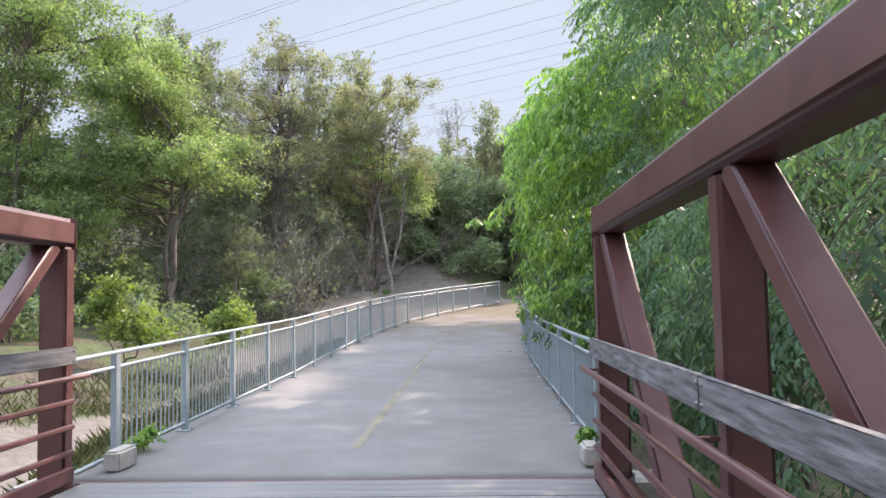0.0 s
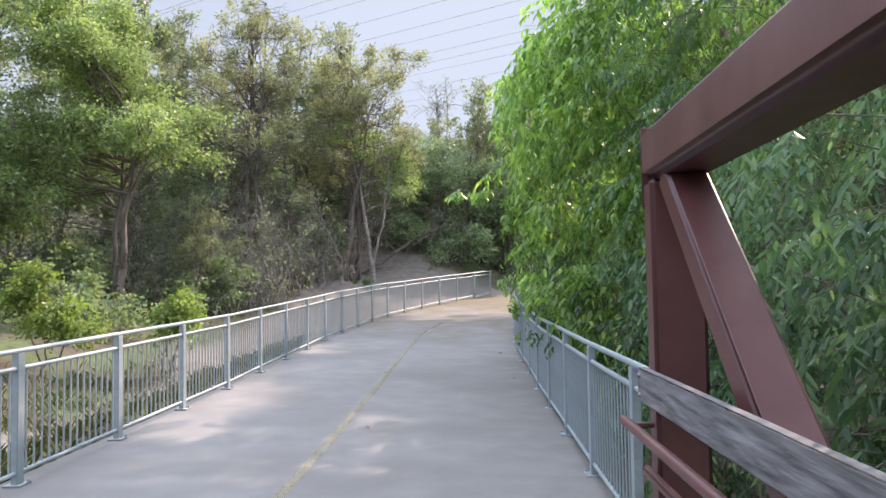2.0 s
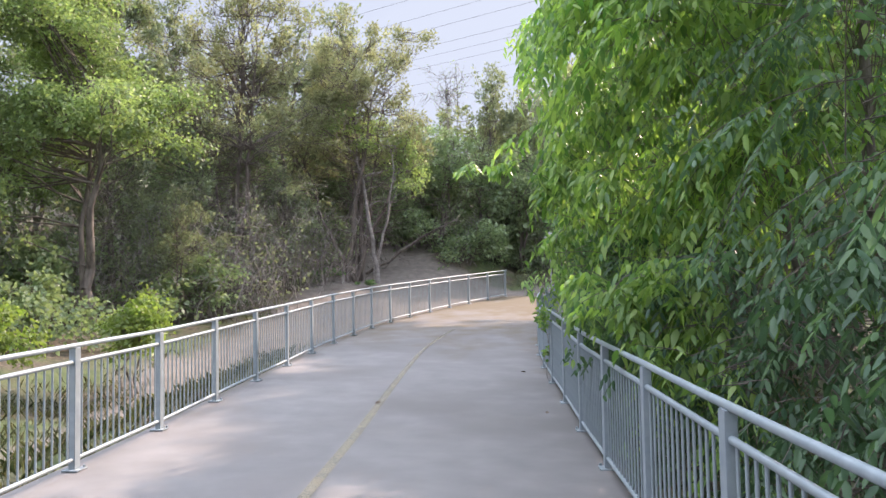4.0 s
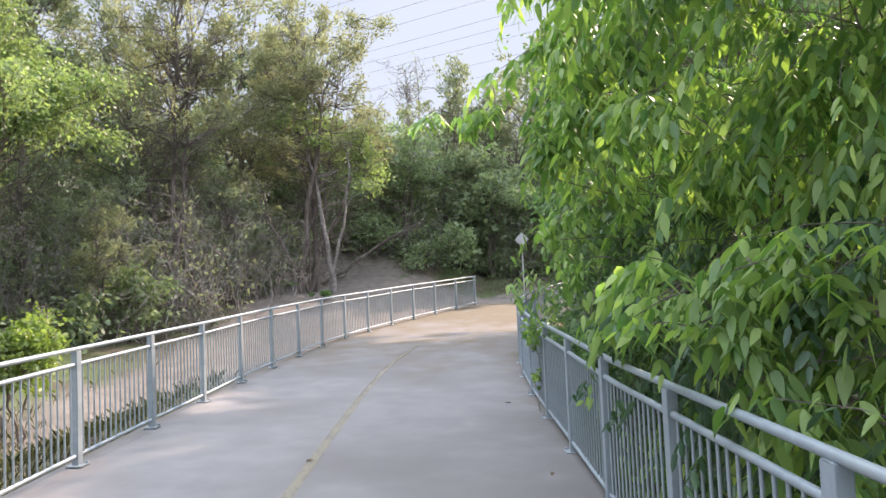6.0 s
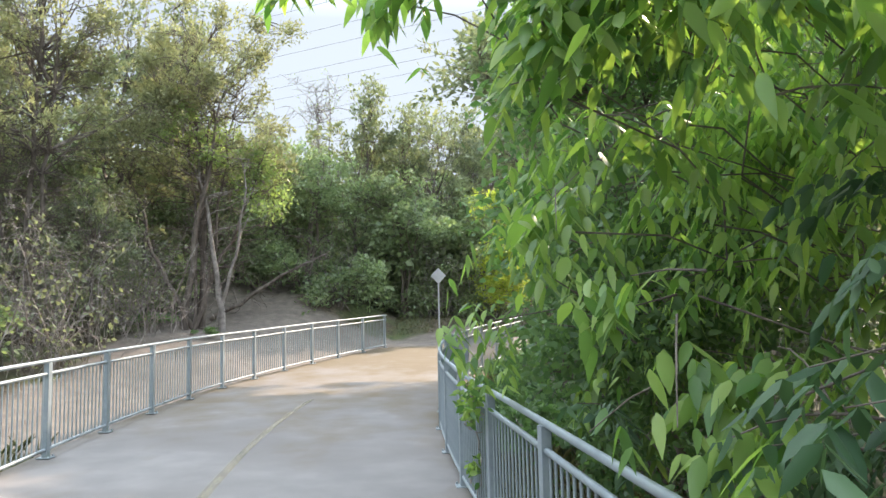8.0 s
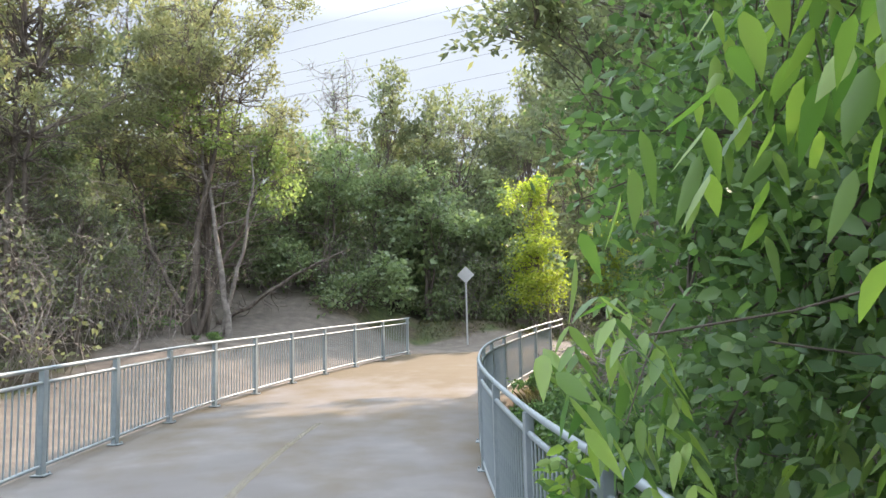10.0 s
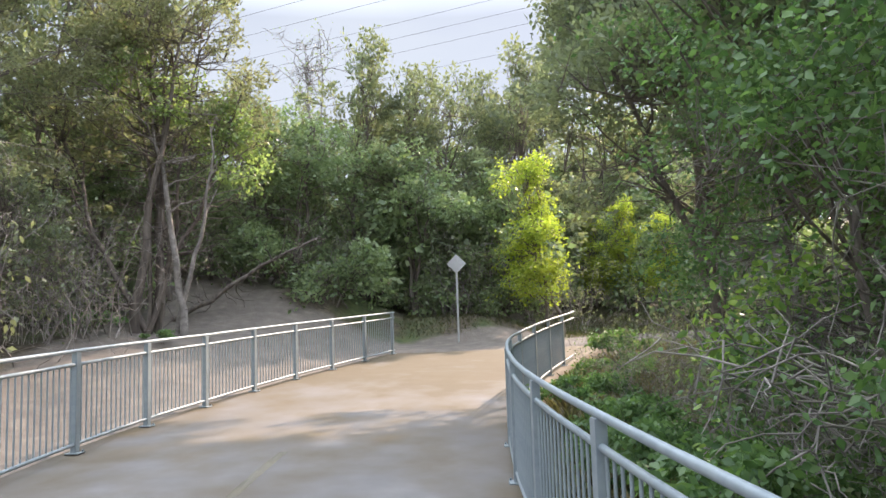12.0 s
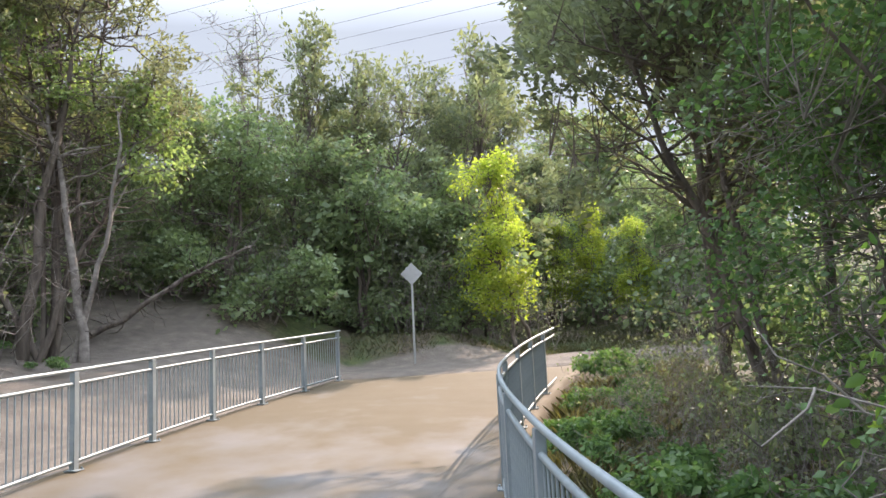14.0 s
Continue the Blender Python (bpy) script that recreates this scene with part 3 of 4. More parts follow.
# abutment under the joint
abut = tagged(new("abutment", box_mesh("abutment", (-SPAN - 0.7, 0.17, -2.6), (0.7, 0.7, -0.06), KERB, 0.01)), "rough concrete abutment under the path", "abutment", kind="structure")
abut.matrix_basis = BR


def kerb_block(x0, y0, w, d, h, turn):
    bm = bmesh.new()
    bmesh.ops.create_cube(bm, size=1.0)
    for v in bm.verts:
        v.co = Vector((v.co.x * w, v.co.y * d, (v.co.z + 0.5) * h))
    bmesh.ops.bevel(bm, geom=bm.edges[:], offset=0.025, segments=3, affect="EDGES")
    bmesh.ops.subdivide_edges(bm, edges=bm.edges[:], cuts=1, use_grid_fill=True)
    for v in bm.verts:
        v.co += Vector(noise.noise_vector(v.co * 9)) * 0.006
    me = bpy.data.meshes.new("kerb_block")
    bm.to_mesh(me)
    bm.free()
    me.materials.append(KERB)
    ob = tagged(new("kerb_block", me), "short rough concrete kerb block beside the railing", "kerb")
    ob.matrix_basis = Matrix.Translation((x0, y0, deck_z(y0) - 0.005)) @ Matrix.Rotation(radians(turn), 4, "Z")


kerb_block(-2.76, 5.72, 0.16, 0.42, 0.2, 7.9)
kerb_block(1.7, 6.3, 0.16, 0.36, 0.19, 7.9)


# ---- the railings ----
def railing(line, length, step, offset, label, drop):
    root = thing("railing", label, "railing", group="path railings")
    s = np.linspace(0, length, len(line))
    at = lambda u: np.array([np.interp(u, s, line[:, 0]), np.interp(u, s, line[:, 1])])
    us = np.linspace(0, length, 260)
    pts = np.array([at(u) for u in us])
    def rail(name, h, radius, sides=10):
        p = np.column_stack([pts, deck_z(pts[:, 1]) - drop * fall(pts[:, 1]) + h])
        return piece(name, sweep(name, p, radius, GALV, sides), root)
    rail("handrail", 1.1, 0.0215, 12)
    rail("upper_rail", 0.955, 0.02, 8)
    rail("bottom_rail", 0.1, 0.02, 8)
    post = box_mesh("post", (-0.03, -0.05, 0.0), (0.03, 0.05, 1.085), GALV, 0.005)
    foot = box_mesh("base_plate", (-0.075, -0.09, 0.0), (0.075, 0.09, 0.014), GALV, 0.003)
    bm = bmesh.new()
    bmesh.ops.create_cone(bm, cap_ends=True, segments=6, radius1=0.012, radius2=0.012, depth=0.03)
    nut = bpy.data.meshes.new("bolt")
    bm.to_mesh(nut)
    bm.free()
    nut.materials.append(GALV)
    v, f = tubes([(0, 0, 0.1)], [(0, 0, 0.955)], [0.0095], [0.0095], 6)
    slim = mesh_of("baluster", v, f, GALV, True)
    n = int((length - offset) / step)
    for k in range(n + 1):
        u = offset + k * step
        p, q = at(u), at(min(u + 0.1, length)) - at(max(u - 0.1, 0))
        turn = math.atan2(q[1], q[0]) - math.pi / 2
        m = Matrix.Translation((p[0], p[1], deck_z(p[1]) - drop * fall(p[1]))) @ Matrix.Rotation(turn, 4, "Z")
        post_ob = piece("post", post, root, "", m)
        piece("base_plate", foot, post_ob)
        for sx in (-0.055, 0.055):
            piece("bolt", nut, post_ob, "", Matrix.Translation((sx, 0.07, 0.02)))
        if k < n:
            gap = step / 15
            for j in range(1, 15):
                c = at(u + gap * j)
                piece("baluster", slim, root, "", Matrix.Translation((c[0], c[1], deck_z(c[1]) - drop * fall(c[1]))))
    return root


railing(LEFT, LEFT_LEN, 1.831, LEFT_LEN - 18 * 1.831 - 0.16, "pale grey galvanised steel railing along the concrete path", 0)
railing(RIGHT, RIGHT_LEN, 1.78, 1.42 - 0.05, "pale blue-grey steel railing curving beside the concrete path", 1)


# ---- trees and shrubs ----
DRY = surface("dry_brown_leaf", (0.08, 0.05, 0.03), (0.14, 0.09, 0.05), 20, 0.8)
def wander(a, b, n, amount):
    """A crooked line from a to b."""
    t = np.linspace(0, 1, n)[:, None]
    p = a + (b - a) * t
    w = np.cumsum(rng.normal(size=(n, 3)), axis=0) * amount / math.sqrt(n)
    w -= w[0] + (w[-1] - w[0]) * t
    return p + w


def tree(name, label, base, stems, blobs, leaves, bark, clusters, per, size, kind="broad", category="tree", spread=0.35, keep=None, fine=True, bare_twigs=0, twigs=16, sides=5, loose=False, toward=(-0.6, -0.3, 0.1)):
    """stems: radii; blobs: centre and radii, from the base; clusters: how many leaf groups in all; per: leaves in a group."""
    global rng
    rng = np.random.default_rng(int(abs(base[0]) * 1000 + abs(base[1]) * 77))
    bz = float(ground_z(base[0], base[1])) if len(base) == 2 else base[2]
    root = thing(name, label, category, (base[0], base[1], bz - 0.05))
    heart = np.array(blobs, float)
    # every lobe of the crown breaks up into smaller, uneven ones
    bl = []
    for c in heart:
        m = int(5 + 2.2 * max(c[3:])) if max(c[3:]) > 0.75 else 2
        m = int(m * 1.4) if loose else m
        u = rand_dirs(m)
        u[:, 2] = np.where(rng.random(m) < 0.68, np.abs(u[:, 2]), u[:, 2])
        g = rng.uniform(0.22, 0.48, size=(m, 1)) if loose else rng.uniform(0.42, 0.68, size=(m, 1))
        bl.append(np.hstack([c[:3] + u * c[3:] * (rng.uniform(0.4, 1.2, size=(m, 1)) if loose else rng.uniform(0.25, 0.85, size=(m, 1))), c[3:] * g * rng.uniform(0.8, 1.2, size=(m, 3))]))
    bl = np.vstack(bl)
    bend = min(1.0, float(heart[:, 2].max()) / 2.5)
    heart_mid = np.array([heart[:, 0].mean(), heart[:, 1].mean(), heart[:, 2].min()])
    vol = bl[:, 3] * bl[:, 4] * bl[:, 5]
    share = np.maximum(1, np.round(clusters * vol ** 0.75 / np.sum(vol ** 0.75))).astype(int)
    segs = [[], [], [], []]
    def add_line(p, r0, r1):
        if keep is not None:
            # boughs stay clear of the walking line, as the leaves do
            out = ~keep(p + np.array([base[0], base[1], bz]))
            p = p[: int(np.argmax(out))] if out.any() else p
            if len(p) < 2:
                return
        rr = np.linspace(r0, r1, len(p))
        segs[0].append(p[:-1]), segs[1].append(p[1:]), segs[2].append(rr[:-1]), segs[3].append(rr[1:])
    stem_pts = []
    for i, r in enumerate(stems):
        c = heart[i % len(heart)]
        a = np.array([rng.normal() * 0.12 * (len(stems) > 1), rng.normal() * 0.12 * (len(stems) > 1), 0.0]) * 2
        b = c[:3] + np.array([0, 0, c[5] * 0.55]) + rng.normal(size=3) * c[3:] * 0.2
        p = wander(a * bend, b, 12, 0.25 * bend)
        add_line(p, r, r * 0.22)
        stem_pts.append(p[3:])
    stem_pts = np.vstack(stem_pts)
    pos_all, frond_o, frond_a = [], [], []
    for c, k in zip(bl, share):
        # clumps of leaf groups, uneven in size, with gaps between them
        m = max(3, int(k / 14))
        d = rand_dirs(m)
        d[:, 2] = np.abs(d[:, 2]) * np.where(rng.random(m) < 0.72, 1, -1)
        rad = rng.uniform(0.3, 1.05, size=(m, 1)) ** 0.6
        hub = c[:3] + d * rad * c[3:]
        big = rng.uniform(0.2, 0.42, size=m)
        pick = rng.integers(0, m, size=k)
        tips = hub[pick] + rng.normal(size=(k, 3)) * (big[pick][:, None] * c[3:] * np.array([0.8, 0.8, 0.5]))
        if keep is not None:
            w = tips + np.array([base[0], base[1], bz])
            tips = tips[keep(w)]
        if kind == "compound":
            m = max(2, int(k))
            p0 = c[:3] + rng.normal(size=(m, 3)) * c[3:] * 0.25
            d = unit(rand_dirs(m) * np.array([1, 1, 0.55]) + np.array(toward))
            ln_ = np.mean(c[3:]) * rng.uniform(0.8, 1.5, size=(m, 1)) + 0.15
            sgn = rng.choice([-1.0, 1.0], size=m)
            for j in range(10):
                t = 0.28 + 0.08 * j
                q = p0 + d * ln_ * t - np.array([0, 0, 1.0]) * 0.4 * ln_ * t * t
                tg_ = unit(d - np.array([0, 0, 0.8]) * t)
                sd_ = unit(np.cross(tg_, np.array([[0, 0, 1.0]]))) * (sgn * (-1) ** j)[:, None]
                frond_o.append(q)
                frond_a.append(unit(tg_ * (0.7 if j < 9 else 1.5) + sd_ * (0.8 if j < 9 else 0.0) + np.array([0, 0, -0.15]) + rng.normal(size=(m, 3)) * 0.2))
            tt = np.linspace(0, 1, 5)[:, None]
            for i in range(m):
                add_line(p0[i] + d[i] * ln_[i] * tt - np.array([0, 0, 1.0]) * 0.4 * ln_[i] * tt * tt, 0.005, 0.002)
        nl = 2 if max(c[3:]) > 0.5 else 1
        limb_pts = []
        for q in c[:3] + rand_dirs(nl) * c[3:] * 0.6:
            below = stem_pts[stem_pts[:, 2] < q[2] + 0.3]
            src = below if len(below) else stem_pts
            cost = np.linalg.norm(src - q, axis=1) + 0.5 * np.abs(src[:, 2] - q[2] + 0.8)
            s = src[np.argsort(cost)[rng.integers(0, min(6, len(src)))]]
            p = wander(s, q, 7, 0.18 if max(c[3:]) > 0.5 else 0.34 * bend)
            add_line(p, max(0.005, min(min(stems) * (0.4 if keep is None else 0.05), 0.05 * max(c[3:]))), 0.006 if keep is None else 0.004)
            limb_pts.append(p[2:])
        limb_pts = np.vstack(limb_pts)
        take = tips[:0] if kind == "compound" else tips[:: max(1, len(tips) // twigs)]
        for q in take:
            s = limb_pts[np.argsort(np.linalg.norm(limb_pts - q, axis=1))[rng.integers(0, min(4, len(limb_pts))) // 2]]
            p = wander(s, q, 4, 0.06 * bend)
            add_line(p, (0.014 if keep is None else 0.008) * max(bend, 0.25), 0.003 * max(bend, 0.4))
        pos_all.append(tips)
    for _ in range(bare_twigs):
        c = bl[rng.integers(len(bl))]
        s = stem_pts[rng.integers(len(stem_pts))]
        q = s + rand_dirs(1)[0] * np.array([1.7, 1.7, 0.8]) + np.array([0, 0, 0.2])
        p = wander(s, q, 6, 0.25)
        add_line(p, 0.022 if keep is None else 0.011, 0.003)
        for e in range(3):
            o = p[2 + e]
            add_line(wander(o, o + rand_dirs(1)[0] * 0.7, 4, 0.12), 0.009, 0.003)
    v, f = tubes(np.vstack(segs[0]), np.vstack(segs[1]), np.concatenate(segs[2]), np.concatenate(segs[3]), sides)
    piece("trunk", mesh_of("trunk", v, f, bark, True), root, "crooked grey-brown trunk with limbs")
    tips = np.vstack(pos_all)
    if leaves is None:
        return root
    n = len(tips) * per
    src = np.repeat(tips, per, axis=0)
    if kind == "compound":
        # arching boughs with fronds to both sides; leaflets hang in pairs along each frond
        o, ax = np.vstack(frond_o), np.vstack(frond_a)
        k = np.tile(np.arange(9), len(o))
        o9, a9 = np.repeat(o, 9, axis=0), np.repeat(ax, 9, axis=0)
        sd = unit(np.cross(a9, np.array([[0, 0, 1.0]])))
        sg = np.where(k == 8, 0.0, np.where(k % 2 == 0, 1.0, -1.0))[:, None]
        along = np.where(k == 8, 1.0, 0.2 + (k // 2) * 0.22)[:, None]
        L = size * rng.uniform(0.75, 1.2, size=len(k)) * np.repeat(rng.uniform(0.75, 1.25, size=len(o)), 9)
        stalk = size * 3.0
        pos = o9 + a9 * along * stalk - np.array([[0, 0, 1.0]]) * along ** 2 * stalk * 0.4
        axl = unit(a9 * 0.5 + sd * sg * 0.7 + np.array([[0, 0, -0.68]]) + rng.normal(size=pos.shape) * 0.2)
        sdl = unit(a9 + rng.normal(size=pos.shape) * 0.3)
        v, f = blades(pos, axl, sdl, L, L * rng.uniform(0.34, 0.46, size=len(k)), 0.2, 0.12, fine)
    elif kind == "spray":
        # feathery tufts drawn out along the ends of the boughs
        dr = unit(unit(tips - heart_mid) * np.array([1, 1, 0.5]) + rand_dirs(len(tips)) * 0.7 + np.array([0, 0, 0.25]))
        dr = np.repeat(dr, per, axis=0)
        u = rng.random((n, 1))
        pos = src + dr * (u - 0.4) * spread * 2.0 + rng.normal(size=(n, 3)) * spread * 0.4 * (1.15 - 0.8 * u)
        ax = unit(rand_dirs(n) * 0.9 + dr + np.array([0, 0, 0.2]))
        L = size * rng.uniform(0.6, 1.4, size=n)
        v, f = blades(pos, ax, rand_dirs(n), L, L * 0.42, 0.1, 0.1, False)
    else:
        dr = unit(unit(tips - heart_mid) * np.array([1, 1, 0.4]) + rand_dirs(len(tips)) * 0.7)
        dr = np.repeat(dr, per, axis=0)
        u = rng.random((n, 1))
        pos = src + dr * (u - 0.35) * spread * 2.2 + rng.normal(size=(n, 3)) * spread * 0.45 * np.array([1, 1, 0.6]) - np.array([0, 0, 1.0]) * u * u * spread * 0.7
        ax = unit(rand_dirs(n) * np.array([1, 1, 0.6]) + dr * 0.4 + np.array([0, 0, -0.3]))
        L = size * rng.uniform(0.6, 1.3, size=n)
        v, f = blades(pos, ax, rand_dirs(n) + np.array([0, 0, 0.8]), L, L * 0.6, 0.15, 0.1, fine)
    if keep is not None:
        # whole leaves only
        nv_ = 4 if kind == "spray" or not fine else (15 if fine == "rich" else 6)
        cent = v.reshape(-1, nv_, 3).mean(axis=1) + np.array([base[0], base[1], bz])
        ok = keep(cent)
        if kind == "compound":
            # the far side of the hedge is thinner
            deep = cent[:, 0] > 1.8 + np.where(cent[:, 1] < 5.7, 1.765 + (5.7 - cent[:, 1]) * 0.139, fence_x(RIGHT, cent[:, 1]))
            ok &= ~deep | (rng.random(len(ok)) > 0.65)
        leaf_of = f[:, 0] // nv_
        f = f[ok[leaf_of]]
    f = tri_quads(f)
    piece("crown", mesh_of("crown", v, f, leaves, fine == "rich"), root, "loose crown of many small leaves")
    return root


def brush(name, label, base, radius, height, stems, bark, leaves=None, per=0, size=0.08, category="brush"):
    """A tangle of thin stems and dead twigs, with a few leaves."""
    bz = float(ground_z(base[0], base[1])) - 0.05
    root = thing(name, label, category, (base[0], base[1], bz))
    A, B, R0, R1, ends = [], [], [], [], []
    def line(p, r0, r1):
        rr = np.linspace(r0, r1, len(p))
        A.append(p[:-1]), B.append(p[1:]), R0.append(rr[:-1]), R1.append(rr[1:])
    for _ in range(stems):
        a = np.array([*(rng.normal(size=2) * radius * 0.4), 0.0])
        out = unit(rng.normal(size=(1, 2)))[0] * radius * rng.uniform(0.2, 1.0)
        p = wander(a, a + np.array([out[0], out[1], height * rng.uniform(0.4, 1.0)]), 9, 0.35)
        line(p, rng.uniform(0.008, 0.024), 0.003)
        for _ in range(6):
            o = p[rng.integers(2, 9)]
            q = wander(o, o + rand_dirs(1)[0] * np.array([1.1, 1.1, 0.7]) * rng.uniform(0.4, 1.2), 5, 0.15)
            line(q, 0.006, 0.0025)
            for _ in range(2):
                o2 = q[rng.integers(1, 5)]
                e = o2 + rand_dirs(1)[0] * rng.uniform(0.15, 0.5)
                line(np.array([o2, e]), 0.005, 0.002)
                ends.append(e)
    v, f = tubes(np.vstack(A), np.vstack(B), np.concatenate(R0), np.concatenate(R1), 3)
    piece("twig_tangle", mesh_of("twig_tangle", v, f, bark, True), root, "tangled bare grey twigs")
    if leaves is not None:
        src = np.repeat(np.array(ends), per, axis=0)
        n = len(src)
        pos = src + rng.normal(size=(n, 3)) * 0.12
        L = size * rng.uniform(0.6, 1.3, size=n)
        v, f = blades(pos, unit(rand_dirs(n) + np.array([0, 0, -0.3])), rand_dirs(n) + np.array([0, 0, 0.6]), L, L * 0.6, 0.15, 0.1, False)
        piece("foliage", mesh_of("foliage", v, tri_quads(f), leaves), root, "scattered small leaves")
    return root


def off_path(w):
    """Leaves keep clear of the walking line, and hang over the railing only where they do."""
    y, z = w[:, 1], w[:, 2]
    fx = np.where(y < 5.7, 1.765 + (5.7 - y) * 0.139, fence_x(RIGHT, y))
    hang = np.interp(y, [5.6, 5.8, 10.6, 11.3, 13.2, 16.5, 18.5, 19.6, 40], [-0.5, -0.35, -0.3, 0.2, 0.36, 0.3, -0.12, -0.35, -0.5])
    hang = hang + 0.35 * smooth(z, 2.6, 4.2) * (y > 12) * (y < 18.5)
    hang = hang - 0.1 + 0.34 * np.sin(2.3 * y + 1.1 * z + 0.5) * np.sin(1.9 * z - 0.9 * y) * smooth(y, 6, 8) * (1 - smooth(y, 18, 20)) * smooth(z, 1.2, 1.8)
    patch = np.sin(4.3 * y + 2.0 * z) + np.sin(9.1 * y + 1.0) > 0.45
    low_hang = np.where((y > 11.1) & (y < 18.6) & patch & (z > 0.8), 0.24, -0.08)
    hang = np.where(z < 1.4, np.minimum(hang, low_hang), hang)
    branch = (y > 14.0) & (y < 15.1) & (z > 3.05) & (z < 3.8)
    return w[:, 0] > fx - np.where(branch, 1.4, hang)


# broad-leaved trees crowding the right railing
RT = "leafy green tree with drooping compound leaves crowding the railing"
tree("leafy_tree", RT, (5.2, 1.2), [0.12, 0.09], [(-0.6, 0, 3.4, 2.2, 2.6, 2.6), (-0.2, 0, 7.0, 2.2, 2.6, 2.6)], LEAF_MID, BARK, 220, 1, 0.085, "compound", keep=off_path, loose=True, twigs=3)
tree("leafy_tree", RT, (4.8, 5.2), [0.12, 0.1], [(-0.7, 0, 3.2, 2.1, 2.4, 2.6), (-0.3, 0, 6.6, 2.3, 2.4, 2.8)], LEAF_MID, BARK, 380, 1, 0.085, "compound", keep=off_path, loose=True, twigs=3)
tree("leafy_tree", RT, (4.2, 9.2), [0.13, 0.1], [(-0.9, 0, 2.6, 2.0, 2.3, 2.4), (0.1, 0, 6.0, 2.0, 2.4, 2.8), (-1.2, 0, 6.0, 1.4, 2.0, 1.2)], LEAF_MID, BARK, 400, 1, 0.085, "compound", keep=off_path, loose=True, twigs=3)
# same trees as above, with the lighter leaf colour that stands for sunlight
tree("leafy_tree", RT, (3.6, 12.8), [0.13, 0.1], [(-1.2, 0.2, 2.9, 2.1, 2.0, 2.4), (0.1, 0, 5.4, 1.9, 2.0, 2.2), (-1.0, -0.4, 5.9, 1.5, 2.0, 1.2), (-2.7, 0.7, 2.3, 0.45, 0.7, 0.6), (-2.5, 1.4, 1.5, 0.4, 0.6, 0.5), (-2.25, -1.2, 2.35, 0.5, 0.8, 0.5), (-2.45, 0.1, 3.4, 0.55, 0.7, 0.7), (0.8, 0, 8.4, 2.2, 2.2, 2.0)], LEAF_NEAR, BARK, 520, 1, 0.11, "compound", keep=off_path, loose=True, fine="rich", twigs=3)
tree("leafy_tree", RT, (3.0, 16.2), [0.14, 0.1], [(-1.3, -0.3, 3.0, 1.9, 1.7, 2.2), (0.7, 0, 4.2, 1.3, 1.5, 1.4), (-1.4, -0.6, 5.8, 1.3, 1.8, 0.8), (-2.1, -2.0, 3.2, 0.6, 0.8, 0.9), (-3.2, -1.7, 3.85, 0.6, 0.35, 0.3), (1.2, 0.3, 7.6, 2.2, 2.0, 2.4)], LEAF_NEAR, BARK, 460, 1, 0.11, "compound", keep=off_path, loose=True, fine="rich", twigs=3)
tree("vine_thicket", "dense deep green thicket of vines over the railing", (2.0, 18.0), [0.05, 0.05], [(-0.6, 0, 1.8, 1.5, 1.5, 1.9), (0.6, 0.5, 3.2, 1.6, 1.6, 1.8), (-0.6, -0.6, 3.6, 1.2, 1.2, 1.6)], LEAF_DARK, BARK, 1300, 24, 0.078, keep=off_path, category="thicket")
# this thicket's leaf colour holds the dark between the trees in front
tree("vine_thicket", "dense thicket of drooping leaves under the trees, coloured dark for shade", (3.4, 10.5), [0.05, 0.05], [(-0.6, 0, 1.4, 1.4, 2.2, 1.6), (0.2, -4.0, 1.4, 1.4, 2.2, 1.6), (1.0, -8.0, 1.8, 1.4, 2.2, 1.8), (-0.9, 3.5, 1.4, 1.4, 2.0, 1.6), (-1.3, -2.0, 1.0, 0.8, 1.8, 0.8), (-1.6, 1.2, 1.0, 0.7, 1.8, 0.8)], LEAF_SHADE, BARK, 380, 1, 0.09, "compound", keep=off_path, category="thicket", loose=True, twigs=3)
tree("twiggy_tree", "twiggy half-bare tree with vines beyond the railing", (3.6, 22.6), [0.06, 0.05, 0.05], [(-0.7, 0, 3.6, 2.0, 2.4, 2.2), (0.4, 0.5, 6.2, 2.4, 2.6, 2.4), (-1.2, 0.3, 1.6, 1.3, 2.2, 1.0)], LEAF_DARK, TWIG, 1700, 20, 0.085, keep=off_path, bare_twigs=170, fine=False)
tree("twiggy_tree", "twiggy half-bare tree with vines beyond the railing", (4.6, 27.4), [0.07, 0.06, 0.05], [(-0.8, 0, 4.0, 2.2, 2.6, 2.4), (0.2, 0.5, 7.0, 2.6, 2.6, 2.4), (-1.0, 0.3, 1.8, 1.8, 2.2, 1.2)], LEAF_DARK, TWIG, 1700, 20, 0.085, keep=off_path, bare_twigs=170, fine=False)
tree("juniper_tree", "tall grey-green juniper leaning over the path end", (4.8, 35.4), [0.14, 0.1], [(-1.2, 0, 6.4, 2.6, 2.6, 1.8), (0.2, 0, 9.0, 2.4, 2.4, 2.0), (1.6, 0, 4.8, 2.0, 2.2, 1.6), (-1.4, 2.5, 8.8, 1.6, 2.0, 1.4)], JUNIPER_DARK, BARK, 1100, 28, 0.17, "spray", bare_twigs=40)
tree("juniper_tree", "tall dark juniper crowding the bend of the path", (4.4, 31.4), [0.13, 0.1, 0.08], [(-1.9, 0, 6.2, 2.0, 2.2, 1.5), (0, 0.4, 8.4, 2.6, 2.6, 2.0), (-1.6, 1.4, 9.0, 2.0, 2.0, 1.6), (0.8, -0.6, 5.2, 2.2, 2.2, 1.6)], JUNIPER_DARK, BARK, 1300, 26, 0.15, "spray", bare_twigs=60)
